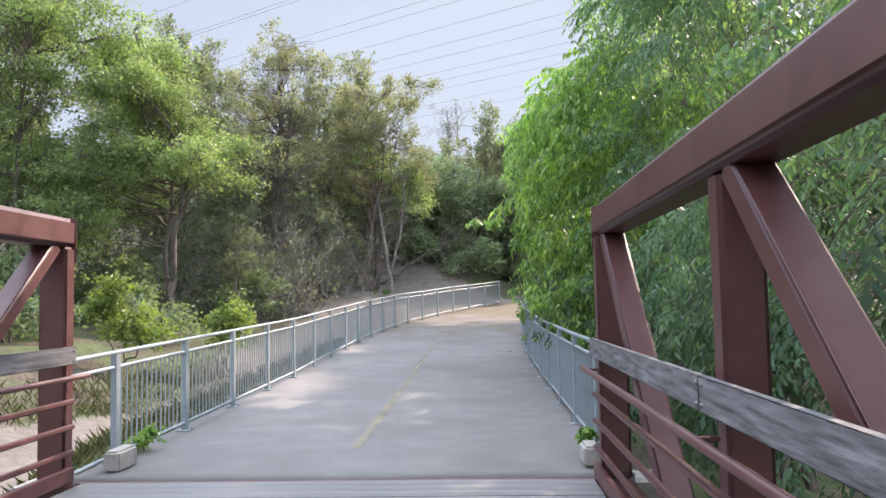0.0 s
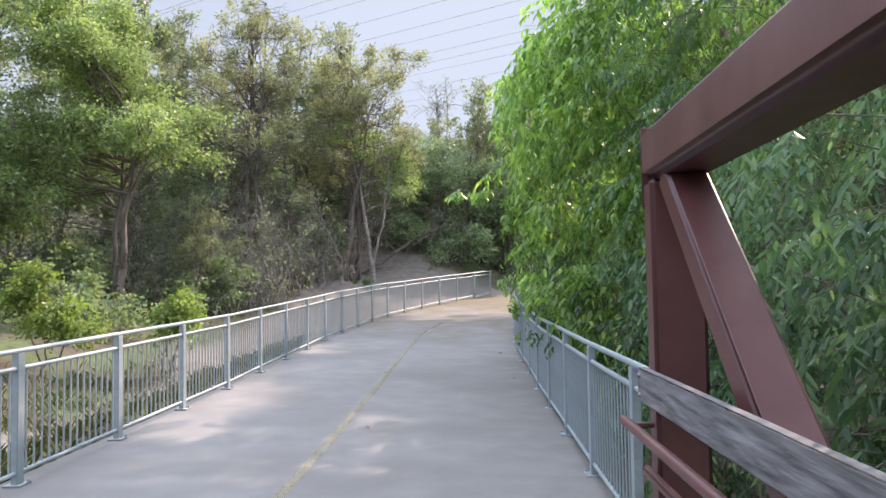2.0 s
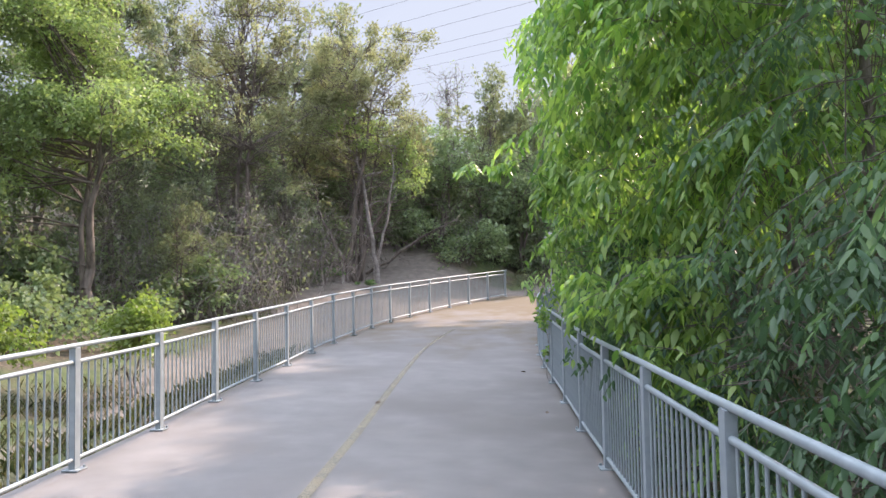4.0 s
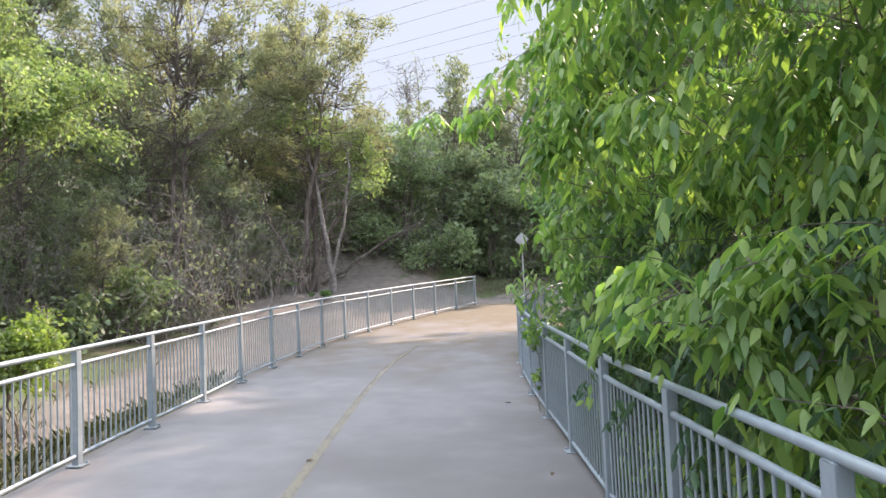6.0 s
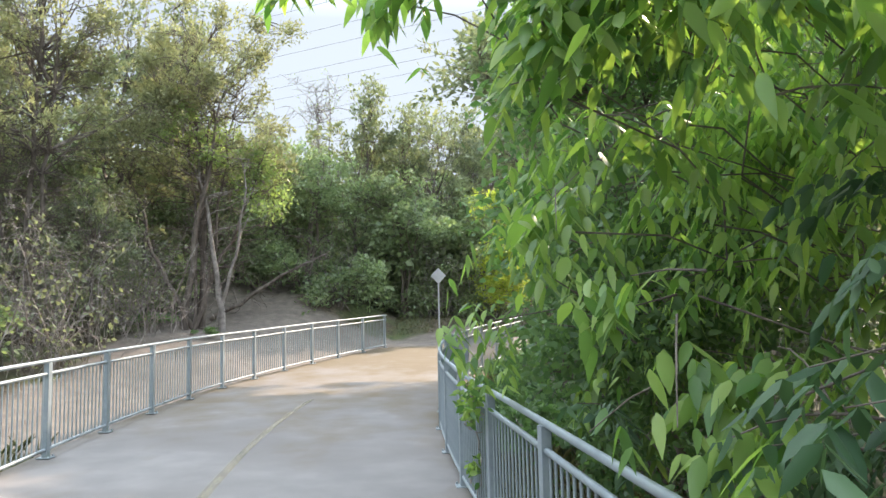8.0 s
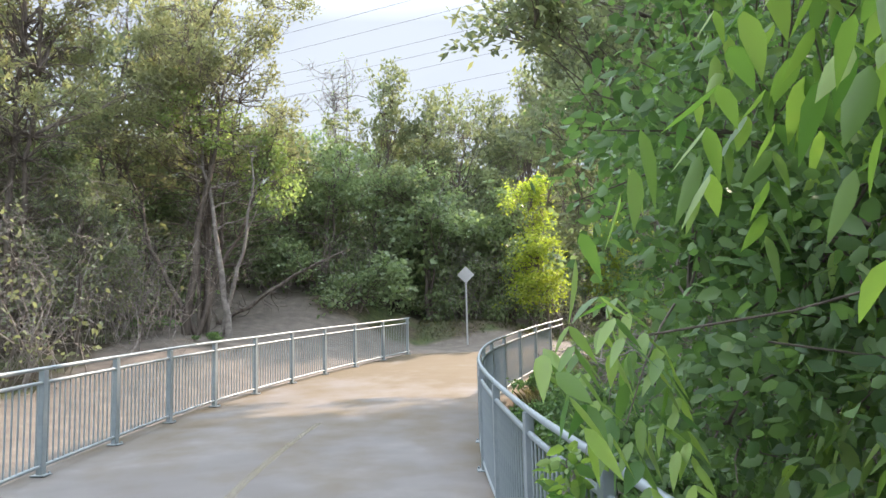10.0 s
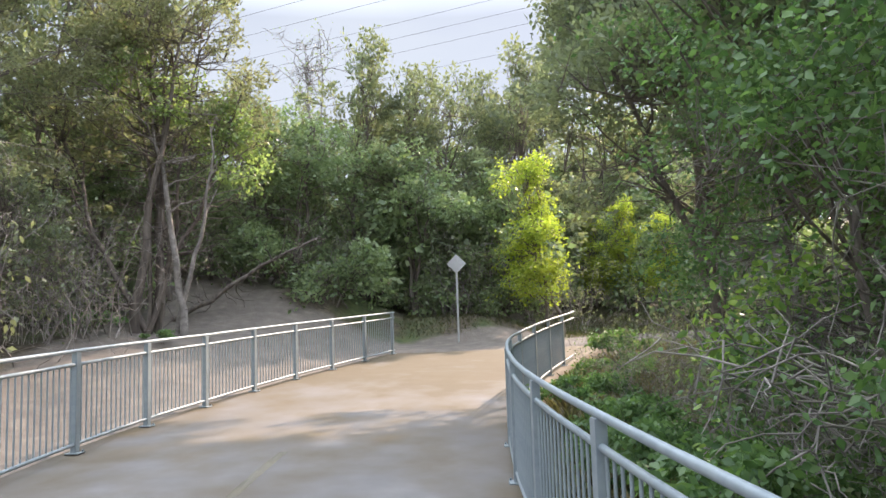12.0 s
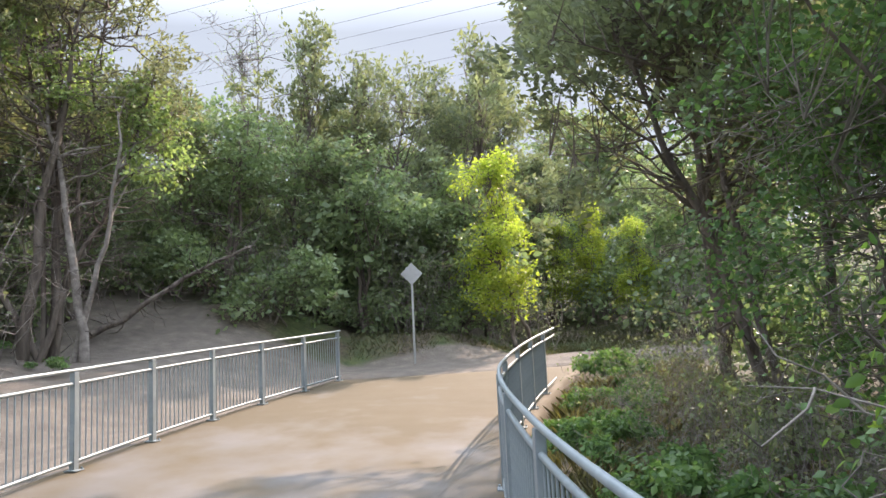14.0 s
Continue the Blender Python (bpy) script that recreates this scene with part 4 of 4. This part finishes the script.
tree("juniper_tree", "grey-green juniper with a branch reaching over the path", (3.6, 25.8), [0.06], [(-0.6, 0, 7.0, 1.9, 2.0, 1.7), (-2.9, -0.5, 6.6, 1.3, 1.4, 1.0), (0.6, 0.3, 8.8, 1.6, 1.6, 1.3)], JUNIPER_DARK, BARK, 800, 26, 0.14, "spray", bare_twigs=30)
lime_tree = tree("leafy_tree", "sunlit yellow-green tree at the bend of the path", (2.3, 45.2), [0.08, 0.07], [(-0.5, 0, 1.7, 1.0, 1.0, 1.4), (-0.7, 0, 3.6, 1.1, 1.1, 1.3), (-0.9, 0, 5.4, 0.9, 1.0, 0.9)], LEAF_SUN, BARK, 330, 22, 0.12, loose=True)

tree("sapling", "young tree with bright green leaves leaning over the railing", (2.1, 24.6), [0.018, 0.012], [(-0.5, -0.3, 2.0, 0.35, 0.5, 0.4), (0.0, 0.1, 2.5, 0.4, 0.5, 0.4), (-0.6, -0.7, 1.1, 0.4, 0.5, 0.3)], LEAF_NEAR, TWIG, 80, 9, 0.085, keep=off_path, loose=True, twigs=8)
# left of the path
tree("elm_tree", "leaning elm with a wide yellow-green crown", (-13.4, 25.5), [0.17, 0.1], [(1.0, -0.6, 5.4, 2.3, 2.2, 2.2), (-0.6, 0, 6.8, 2.8, 2.6, 2.6), (-3.0, -0.5, 4.8, 2.6, 2.2, 2.2), (-1.4, 0, 9.4, 2.2, 2.0, 1.6)], LEAF_LEFT, BARK, 1900, 34, 0.115, fine=False, loose=True, spread=0.46)
tree("elm_tree", "elm with a tall yellow-green crown", (-17.6, 22.0), [0.16, 0.1], [(0, 0, 6.0, 3.0, 2.8, 2.6), (1.6, 0, 9.8, 2.8, 2.4, 2.6), (-1.5, 0, 10.5, 2.4, 2.4, 2.2), (0.5, 0, 3.2, 2.6, 2.2, 1.6)], LEAF_LEFT, BARK, 1400, 36, 0.12, fine=False, loose=True, spread=0.46)
tree("juniper_tree", "tall many-stemmed juniper with a dull olive crown", (-9.4, 38.4), [0.15, 0.12, 0.1, 0.09, 0.08, 0.1, 0.07], [(0.3, 0, 6.6, 2.8, 2.4, 2.2), (0.6, 0, 9.2, 2.5, 2.2, 1.8), (-2.0, -0.4, 5.4, 2.0, 2.0, 1.6), (2.2, 0.3, 5.2, 1.2, 1.5, 1.5), (1.6, 0.2, 7.4, 1.1, 1.3, 1.2)], JUNIPER, BARK, 700, 34, 0.135, "spray", bare_twigs=170, loose=True)
tree("juniper_tree", "many-stemmed juniper with bare lower branches", (-12.6, 34.0), [0.13, 0.11, 0.1], [(0.2, 0, 7.4, 2.8, 2.4, 2.4), (1.0, 0, 10.2, 2.4, 2.0, 1.8), (-2.0, 0, 6.0, 2.2, 2.0, 1.7), (-2.6, 0, 9.8, 2.2, 1.9, 1.9)], JUNIPER, BARK, 600, 34, 0.135, "spray", bare_twigs=200, loose=True)
tree("juniper_tree", "dark juniper rising behind the elm", (-16.6, 31.0), [0.13, 0.11], [(0, 0, 7.4, 2.6, 2.4, 2.6), (0.4, 0, 10.6, 1.6, 1.6, 1.6), (-1.8, 0, 9.6, 1.5, 1.5, 1.8)], JUNIPER_DARK, BARK, 1100, 26, 0.18, "spray", bare_twigs=40, loose=True)
tree("leafy_tree", "slender tree with two pale grey trunks", (-8.7, 38.2), [0.12, 0.085], [(-0.4, 0, 6.3, 1.2, 1.2, 1.5), (1.5, 0.2, 5.4, 1.2, 1.2, 1.1)], LEAF_LEFT, TWIG, 260, 22, 0.12, fine=False, loose=True)
tree("shrub", "lime-green leafy shrub below the path", (-8.8, 20.4), [0.03, 0.03, 0.03], [(0, 0, 1.3, 0.8, 0.8, 0.9), (0.5, 0.3, 1.9, 0.5, 0.5, 0.5)], LEAF_LIME, BARK, 200, 16, 0.1, category="shrub", spread=0.2)
tree("shrub", "lime-green leafy shrub below the path", (-10.6, 18.0), [0.03, 0.03, 0.03], [(0, 0, 1.2, 1.0, 0.9, 1.0), (-0.5, 0.3, 1.9, 0.6, 0.6, 0.6), (0.9, 0, 0.9, 0.7, 0.7, 0.6)], LEAF_LIME, BARK, 300, 16, 0.1, category="shrub", spread=0.2)
tree("shrub", "small leafy weed at the foot of the railing", (-2.98, 6.5, 0.02), [0.008], [(0.02, 0, 0.17, 0.15, 0.2, 0.13)], LEAF_NEAR, BARK, 60, 10, 0.06, category="weed", spread=0.05)
tree("shrub", "small leafy weed at the foot of the railing", (1.62, 6.7, 0.03), [0.006], [(0, 0, 0.15, 0.09, 0.1, 0.14)], LEAF_NEAR, BARK, 26, 8, 0.06, category="weed", spread=0.04)

# wood behind: a few kinds, each repeated
kinds = [
    tree("juniper_tree", "dark juniper in the wood behind", (-4.6, 47.5), [0.14, 0.1], [(0, 0, 4.6, 2.1, 2.1, 2.2), (0.2, 0, 7.4, 1.5, 1.5, 1.6), (0.1, 0, 9.4, 0.8, 0.8, 1.0)], JUNIPER_DARK, BARK, 350, 16, 0.21, "spray", bare_twigs=8, twigs=4, sides=3, loose=True),
    tree("juniper_tree", "dark juniper in the wood behind", (-1.4, 50.0), [0.14, 0.1], [(0, 0, 4.4, 2.4, 2.4, 2.2), (0.5, 0, 7.2, 1.6, 1.6, 1.6), (-1.2, 0.2, 6.4, 1.2, 1.2, 1.6), (0.6, 0, 9.0, 0.9, 0.9, 1.0)], JUNIPER_DARK, BARK, 350, 16, 0.21, "spray", bare_twigs=8, twigs=4, sides=3, loose=True),
    tree("leafy_tree", "green broad-leaved tree in the wood behind", (-6.6, 45.0), [0.1, 0.08, 0.07], [(0, 0, 2.8, 2.0, 2.0, 1.8), (0.6, 0, 4.6, 1.6, 1.6, 1.4)], LEAF_FAR, BARK, 320, 16, 0.165, fine=False, twigs=5, sides=4),
    tree("leafy_tree", "green broad-leaved tree in the wood behind", (-2.4, 46.4), [0.1, 0.08, 0.07], [(0, 0, 3.4, 2.0, 2.0, 2.2), (-0.8, 0, 5.2, 1.7, 1.6, 1.5)], LEAF_FAR, BARK, 320, 16, 0.165, fine=False, twigs=5, sides=4),
    tree("shrub", "dark green low shrub under the trees", (-5.0, 43.6), [0.04, 0.04, 0.03], [(0, 0, 0.9, 1.5, 1.2, 0.8), (0.9, 0, 1.3, 1.1, 1.0, 0.9)], LEAF_FAR, BARK, 230, 11, 0.17, category="shrub", fine=False, twigs=5, sides=4),
    brush("brush", "grey tangle of bare brush and dead twigs", (-11.0, 31.0), 2.2, 4.2, 34, TWIG, JUNIPER_DARK, 2, 0.14),
    tree("shrub", "dark green leafy weeds beside the railing", (1.4, 24.5), [0.012, 0.012, 0.012], [(0, 0, 0.45, 0.7, 0.7, 0.4), (0.5, 0.3, 0.6, 0.5, 0.5, 0.3)], LEAF_DARK, BARK, 130, 14, 0.09, category="weeds", spread=0.1, fine=False, twigs=4, sides=3),
]
kinds.append(lime_tree)
spots = [
    (0, 1.6, 51, 1.15, 70), (1, -9.5, 48.5, 0.82, 260), (0, -13.5, 45, 1.0, 30),
    (1, -17.0, 39.5, 1.05, 120), (0, -20.5, 33.0, 1.1, 310), (1, -15.2, 29.4, 0.62, 50), (0, -13.6, 32.2, 0.55, 120), (1, -10.9, 34.2, 0.5, 200), (0, -17.6, 34.4, 0.7, 15), (1, -14.8, 38.0, 0.65, 260), (0, -19, 24.6, 0.75, 80), (1, -12.2, 28.6, 0.45, 330), (0, -16.4, 42.4, 0.7, 200), (1, -7.6, 47.4, 0.6, 140), (0, -11.6, 45.8, 0.6, 10), (0, -23, 26, 1.2, 90), (1, -13.0, 40.0, 1.25, 77), (0, -11.0, 42.5, 1.2, 150), (1, -27, 20, 1.2, 200), (0, -24, 12, 1.1, 44),
    (0, 19, 38, 1.1, 100), (1, 12.5, 30, 1.1, 190), (1, 7.0, 23.5, 0.95, 200), (0, 7.6, 29, 1.0, 100), (1, 7.0, 32.6, 0.9, 20), (0, 10.5, 23, 1.1, 250), (1, 9.5, 16, 1.1, 340), (0, 9.0, 9, 1.1, 30), (1, 9.5, 2, 1.1, 140),
    (0, -8, 55, 0.75, 170), (1, -15, 52, 0.9, 222), (0, 3, 58, 1.2, 15), (1, 10, 56, 0.7, 75), (0, -22, 46, 1.15, 300), (1, -30, 38, 1.2, 12), (0, 18, 50, 1.2, 60), (1, -3, 56, 1.1, 33), (0, 0.4, 54, 1.0, 260), (0, -3.0, 48.6, 0.95, 20),
    (2, 0.6, 47.6, 1.0, 90), (2, -10.8, 45.0, 1.0, 270), (3, -14.6, 40.8, 0.95, 60), (2, -16.8, 36.2, 1.0, 130),
    (2, -4.2, 49.5, 1.1, 15), (3, -20, 29.0, 1.0, 100), (2, -20, 16, 1.0, 100), (3, -17, 11, 1.0, 10), (2, 8.8, 33.2, 1.0, 100), (2, 7.4, 27.8, 0.9, 190), (3, 6.8, 20, 1.0, 240), (2, 7.4, 13, 1.0, 33),
    (3, -8.4, 46.8, 1.0, 111), (2, -12.6, 42.2, 1.0, 5), (2, 11.4, 49.0, 1.1, 160), (2, -18.6, 41.8, 1.1, 260), (2, -21.6, 37.2, 1.1, 60), (2, -22, 30, 1.1, 10), (2, -21.4, 22.4, 1.1, 80),
    (4, -2.6, 46.4, 1.0, 80), (4, -7.2, 44.6, 1.0, 190), (4, -12.0, 41.0, 1.1, 20), (4, -14.2, 37.2, 1.1, 300), (4, -15.4, 33.0, 1.1, 140), (4, 4.6, 31.5, 0.8, 120), (4, -12.4, 28.6, 1.0, 60), (4, 0.6, 47.0, 0.9, 10), (4, -9.6, 44.6, 1.0, 100),
    (4, -12.6, 22.8, 0.9, 160), (4, -14.8, 18.8, 1.0, 220), (4, -16, 25.6, 1.1, 10), (4, -15.2, 15.4, 1.1, 10), (4, -17.6, 28.6, 1.2, 100), (4, 6.2, 36.0, 0.9, 70), (4, -17.2, 20.4, 1.2, 300),
    (5, -13.2, 36.6, 1.0, 80), (5, -15.6, 34.6, 1.1, 190), (5, -10.4, 35.6, 0.8, 250), (5, -13.6, 30.0, 1.0, 20), (5, -16.6, 38.4, 1.1, 310), (5, -12.0, 39.4, 0.8, 140), (5, -11.2, 43.6, 0.8, 40), (5, -5.6, 45.6, 0.8, 170), (5, -8.6, 46.8, 0.9, 10), (5, -17.6, 26.2, 1.1, 120), (5, -14.6, 27.4, 0.9, 333), (5, -1.0, 46.6, 0.9, 210), (5, -19.4, 32.4, 1.2, 90), (5, -14.6, 43.2, 1.1, 60), (5, -18.6, 36.0, 1.2, 10),
    (5, 3.2, 21.4, 0.62, 80), (5, 3.4, 24.2, 0.66, 200), (5, 4.0, 27.0, 0.7, 300), (5, 4.4, 29.8, 0.62, 30), (5, 5.6, 24.8, 0.9, 130), (5, 6.4, 29.4, 0.9, 230), (5, 2.5, 46.6, 0.7, 20), (5, 9.6, 46.6, 1.0, 170),
    (6, 1.0, 22.6, 1.0, 40), (6, 1.6, 21.0, 1.1, 140), (6, 2.2, 23.4, 1.1, 240), (6, 1.2, 26.4, 0.9, 300), (6, 2.4, 25.6, 1.0, 10), (6, 1.5, 28.2, 0.8, 70), (6, 0.9, 20.2, 0.9, 200), (6, 2.2, 19.8, 1.1, 20), (6, 2.6, 28.4, 0.9, 120), (6, -4.2, 5.6, 0.6, 160), (6, -5.0, 4.2, 0.8, 260), (6, -10.0, 36.9, 0.7, 10), (6, -8.2, 36.6, 0.5, 110),
    (4, -20.5, 48.2, 1.94, 79), (4, -17.8, 47.9, 2.03, 148), (4, -13.4, 51.0, 1.83, 274), (4, -11.3, 51.1, 2.20, 134), (4, -8.6, 51.7, 2.20, 133), (4, -4.4, 48.6, 1.89, 321), (4, -1.3, 51.8, 2.21, 190), (4, 0.2, 50.3, 2.10, 259), (4, 10.7, 49.9, 1.95, 306), (4, 12.6, 49.7, 1.84, 132), (2, -6.0, 52.5, 1.20, 22), (2, -1.0, 53.5, 1.20, 41), (2, 2.2, 54.6, 1.20, 23), (2, -12.5, 49.5, 1.20, 320), (2, -17.0, 46.5, 1.20, 143), (2, 11.5, 51.5, 1.20, 265), (5, 2.2, 24.6, 0.42, 273), (5, 2.6, 27.0, 0.45, 331), (5, 2.0, 29.0, 0.40, 241), (5, 3.0, 30.6, 0.50, 358), (5, 3.4, 33.0, 0.50, 175), (5, 2.4, 22.0, 0.42, 74), (5, 3.6, 34.8, 0.50, 344), (5, 1.9, 31.6, 0.35, 100), (6, 0.7, 24.4, 0.80, 34), (6, 0.8, 29.0, 0.70, 211), (6, 1.4, 30.4, 0.70, 103), (6, 1.9, 32.4, 0.70, 325), (6, 1.0, 21.4, 0.80, 323), (6, 2.6, 33.8, 0.70, 225), (6, 1.7, 25.0, 0.90, 141), (6, 3.0, 24.6, 1.00, 94),
    # (6.6, 15.4), (8.0, 29.2), (7.8, 33.4): hidden trees added to block the sun
    (0, 4.6, 55.5, 0.7, 40), (1, 6.2, 58.0, 0.8, 140), (3, 8.6, 54.6, 0.7, 250), (1, 2.4, 56.5, 1.1, 10), (2, 6.6, 15.4, 1.5, 177), (2, 8.0, 29.2, 1.3, 77), (2, 7.8, 33.4, 1.3, 277), (3, 5.0, 54.6, 0.7, 77), (7, 7.9, 51.2, 0.7, 50), (7, 4.6, 53.6, 0.7, 150), (2, 9.6, 51.5, 1.1, 12), (4, 7.0, 54.2, 1.3, 12), (4, 3.6, 54.4, 1.2, 210), (4, 5.0, 62.0, 2.6, 40), (4, 9.4, 63.5, 2.8, 140), (4, 13.4, 62.0, 2.8, 260), (2, 7.4, 64.0, 1.7, 30), (2, 15.0, 60.0, 1.5, 130), (2, 11.4, 65.0, 1.6, 230), (7, 6.6, 53.2, 0.8, 300), (6, 2.5, 34.8, 1.0, 50),
]
for k, x, y, s, a in spots:
    c = copy_thing(kinds[k], Matrix.Translation((x, y, float(ground_z(x, y)) - 0.05)) @ Matrix.Rotation(radians(a), 4, "Z") @ Matrix.Diagonal((s, s, s, 1)))
brush("dead_juniper", "dead juniper with long drooping bare grey branches", (-12.6, 32.0), 3.4, 5.2, 30, TWIG, category="dead tree")
brush("dead_juniper", "dead juniper with long drooping bare grey branches", (-11.0, 36.0), 2.8, 4.6, 24, TWIG, category="dead tree")
brush("dead_juniper", "dead juniper with long drooping bare grey branches", (-10.4, 33.4), 2.6, 4.4, 22, TWIG, category="dead tree")
brush("dead_juniper", "dead juniper with long drooping bare grey branches", (-12.0, 29.4), 2.6, 4.6, 22, TWIG, category="dead tree")
tree("vine", "leafy vine creeping through the railing", (0.17, 17.9, 0.27), [0.006], [(-0.04, 0, 0.55, 0.1, 0.3, 0.45), (-0.02, -0.3, 0.85, 0.1, 0.3, 0.3)], LEAF_NEAR, TWIG, 40, 5, 0.07, category="vine", spread=0.06)
tree("bare_tree", "nearly leafless pale tree standing above the wood", (-6.9, 48.4), [0.07, 0.06, 0.05], [(0, 0, 7.6, 1.7, 1.7, 2.2), (0.5, 0, 9.4, 1.0, 1.0, 1.0)], LEAF_FAR, TWIG, 150, 2, 0.09, twigs=14, bare_twigs=14, sides=3, fine=False, loose=True)


# ---- grass and weeds as one sheet of blades ----
def grass(name, label, xs, ys, count, tall, test, material=GRASS):
    x, y = rng.uniform(*xs, size=count), rng.uniform(*ys, size=count)
    ok = test(x, y) & (rng.random(count) > bare(x, y) * 1.2)
    x, y = x[ok], y[ok]
    n = len(x)
    pos = np.column_stack([x, y, ground_z(x, y) - 0.02])
    L = tall * rng.uniform(0.5, 1.4, size=n)
    v, f = blades(pos, unit(rand_dirs(n) * 0.5 + np.array([0, 0, 1.0])), rand_dirs(n), L, 0.006 + L * 0.02, 0.0, 0.3, False)
    tagged(new(name, mesh_of(name, v, tri_quads(f), material)), label, "grass", kind="stuff")


grass("grass", "rough green and straw-coloured grass on the lower bank", (-11, -3), (3, 34), 60000, 0.34, lambda x, y: (x < fence_x(LEFT, y) - 0.35) & (rng.random(len(x)) < smooth(x, -11, -7.5) * smooth(y, 3, 7)))
grass("grass", "tall dry straw-coloured grass on the bank beyond the railing", (0, 5), (19, 38), 11000, 0.45, lambda x, y: x > fence_x(RIGHT, y) + 0.35, STRAW)
grass("grass", "low sunlit grass at the edge of the wood", (-3, 8), (43.4, 53), 26000, 0.2, lambda x, y: (y < 45.5) | (x > 2.4))

# a leaning dead trunk with broken boughs on the bank
log_root = thing("fallen_tree", "leaning dead grey trunk with broken bare boughs", "dead tree", (-9.6, 41.0, float(ground_z(-9.6, 41.0))))
la = np.array([0.0, 0.0, 0.0])
lb_ = np.array([4.0, 2.0, 2.6])
lp_ = wander(la, lb_, 12, 0.25)
sa, sb, ra, rb_ = [lp_[:-1]], [lp_[1:]], [np.linspace(0.1, 0.04, 11)], [np.linspace(0.09, 0.03, 11)]
for _ in range(46):
    o = lp_[rng.integers(2, 12)]
    q = wander(o, o + rand_dirs(1)[0] * np.array([1.0, 0.8, 0.9]) * rng.uniform(0.4, 1.3), 5, 0.2)
    sa.append(q[:-1]), sb.append(q[1:]), ra.append(np.linspace(0.02, 0.006, 4)), rb_.append(np.linspace(0.016, 0.004, 4))
v, f = tubes(np.vstack(sa), np.vstack(sb), np.concatenate(ra), np.concatenate(rb_), 5)
piece("trunk", mesh_of("trunk", v, f, BARK, True), log_root)

# a few fallen leaves on the slab
for x, y, a in ((-1.95, 15.2, 30), (-0.9, 10.4, 130), (-3.2, 12.4, 250), (0.35, 14.6, 80), (-0.2, 18.2, 200)):
    e = np.array([[0.0, 0.0, 0.0]])
    v, f = blades(e, np.array([[1.0, 0, 0.12]]), np.array([[0, 1.0, 0.2]]), [0.09], [0.045], 0.3, 0.0, True)
    ob = tagged(new("fallen_leaf", mesh_of("fallen_leaf", v, tri_quads(f), DRY)), "curled dry brown leaf on the concrete", "leaf", "fallen leaves")
    ob.matrix_basis = Matrix.Translation((x, y, float(deck_z(y) - fall(y) * 0.5) + 0.006)) @ Matrix.Rotation(radians(a), 4, "Z")

# ---- the diamond sign at the end of the ramp ----
sz = float(ground_z(-1.06, 42.7))
sign = thing("road_sign", "diamond-shaped traffic sign on a thin steel post, seen pale grey", "sign", (-1.06, 42.7, sz - 0.03))
piece("sign_post", box_mesh("sign_post", (-0.03, -0.02, 0), (0.03, 0.02, 4.3 - sz), SIGNM, 0.004), sign)
pm = box_mesh("sign_plate", (-0.22, -0.003, -0.22), (0.22, 0.003, 0.22), SIGNM, 0.0)
piece("sign_plate", pm, sign, "", Matrix.Translation((0, -0.026, 4.12 - sz)) @ Matrix.Rotation(radians(45), 4, "Y"))

# ---- power lines high over the wood ----
W_DIR = Vector((-0.895, 0.445, 0)).normalized()
for y in (40.5, 45.8, 46.4, 53.3, 55.2, 59.7, 63.9, 67.2, 71.6, 74.5, 77.6, 83.1, 87.8):
    v = [Vector((0, y, 25.0)) + W_DIR * s + Vector((0, 0, (s / 110) ** 2 * 2.0)) for s in np.linspace(-140, 140, 30)]
    ob = new("power_line", sweep("power_line", [tuple(p) for p in v], 0.013, WIRE, 5))
    tagged(ob, "thin dark overhead power cable", "cable", "power lines")
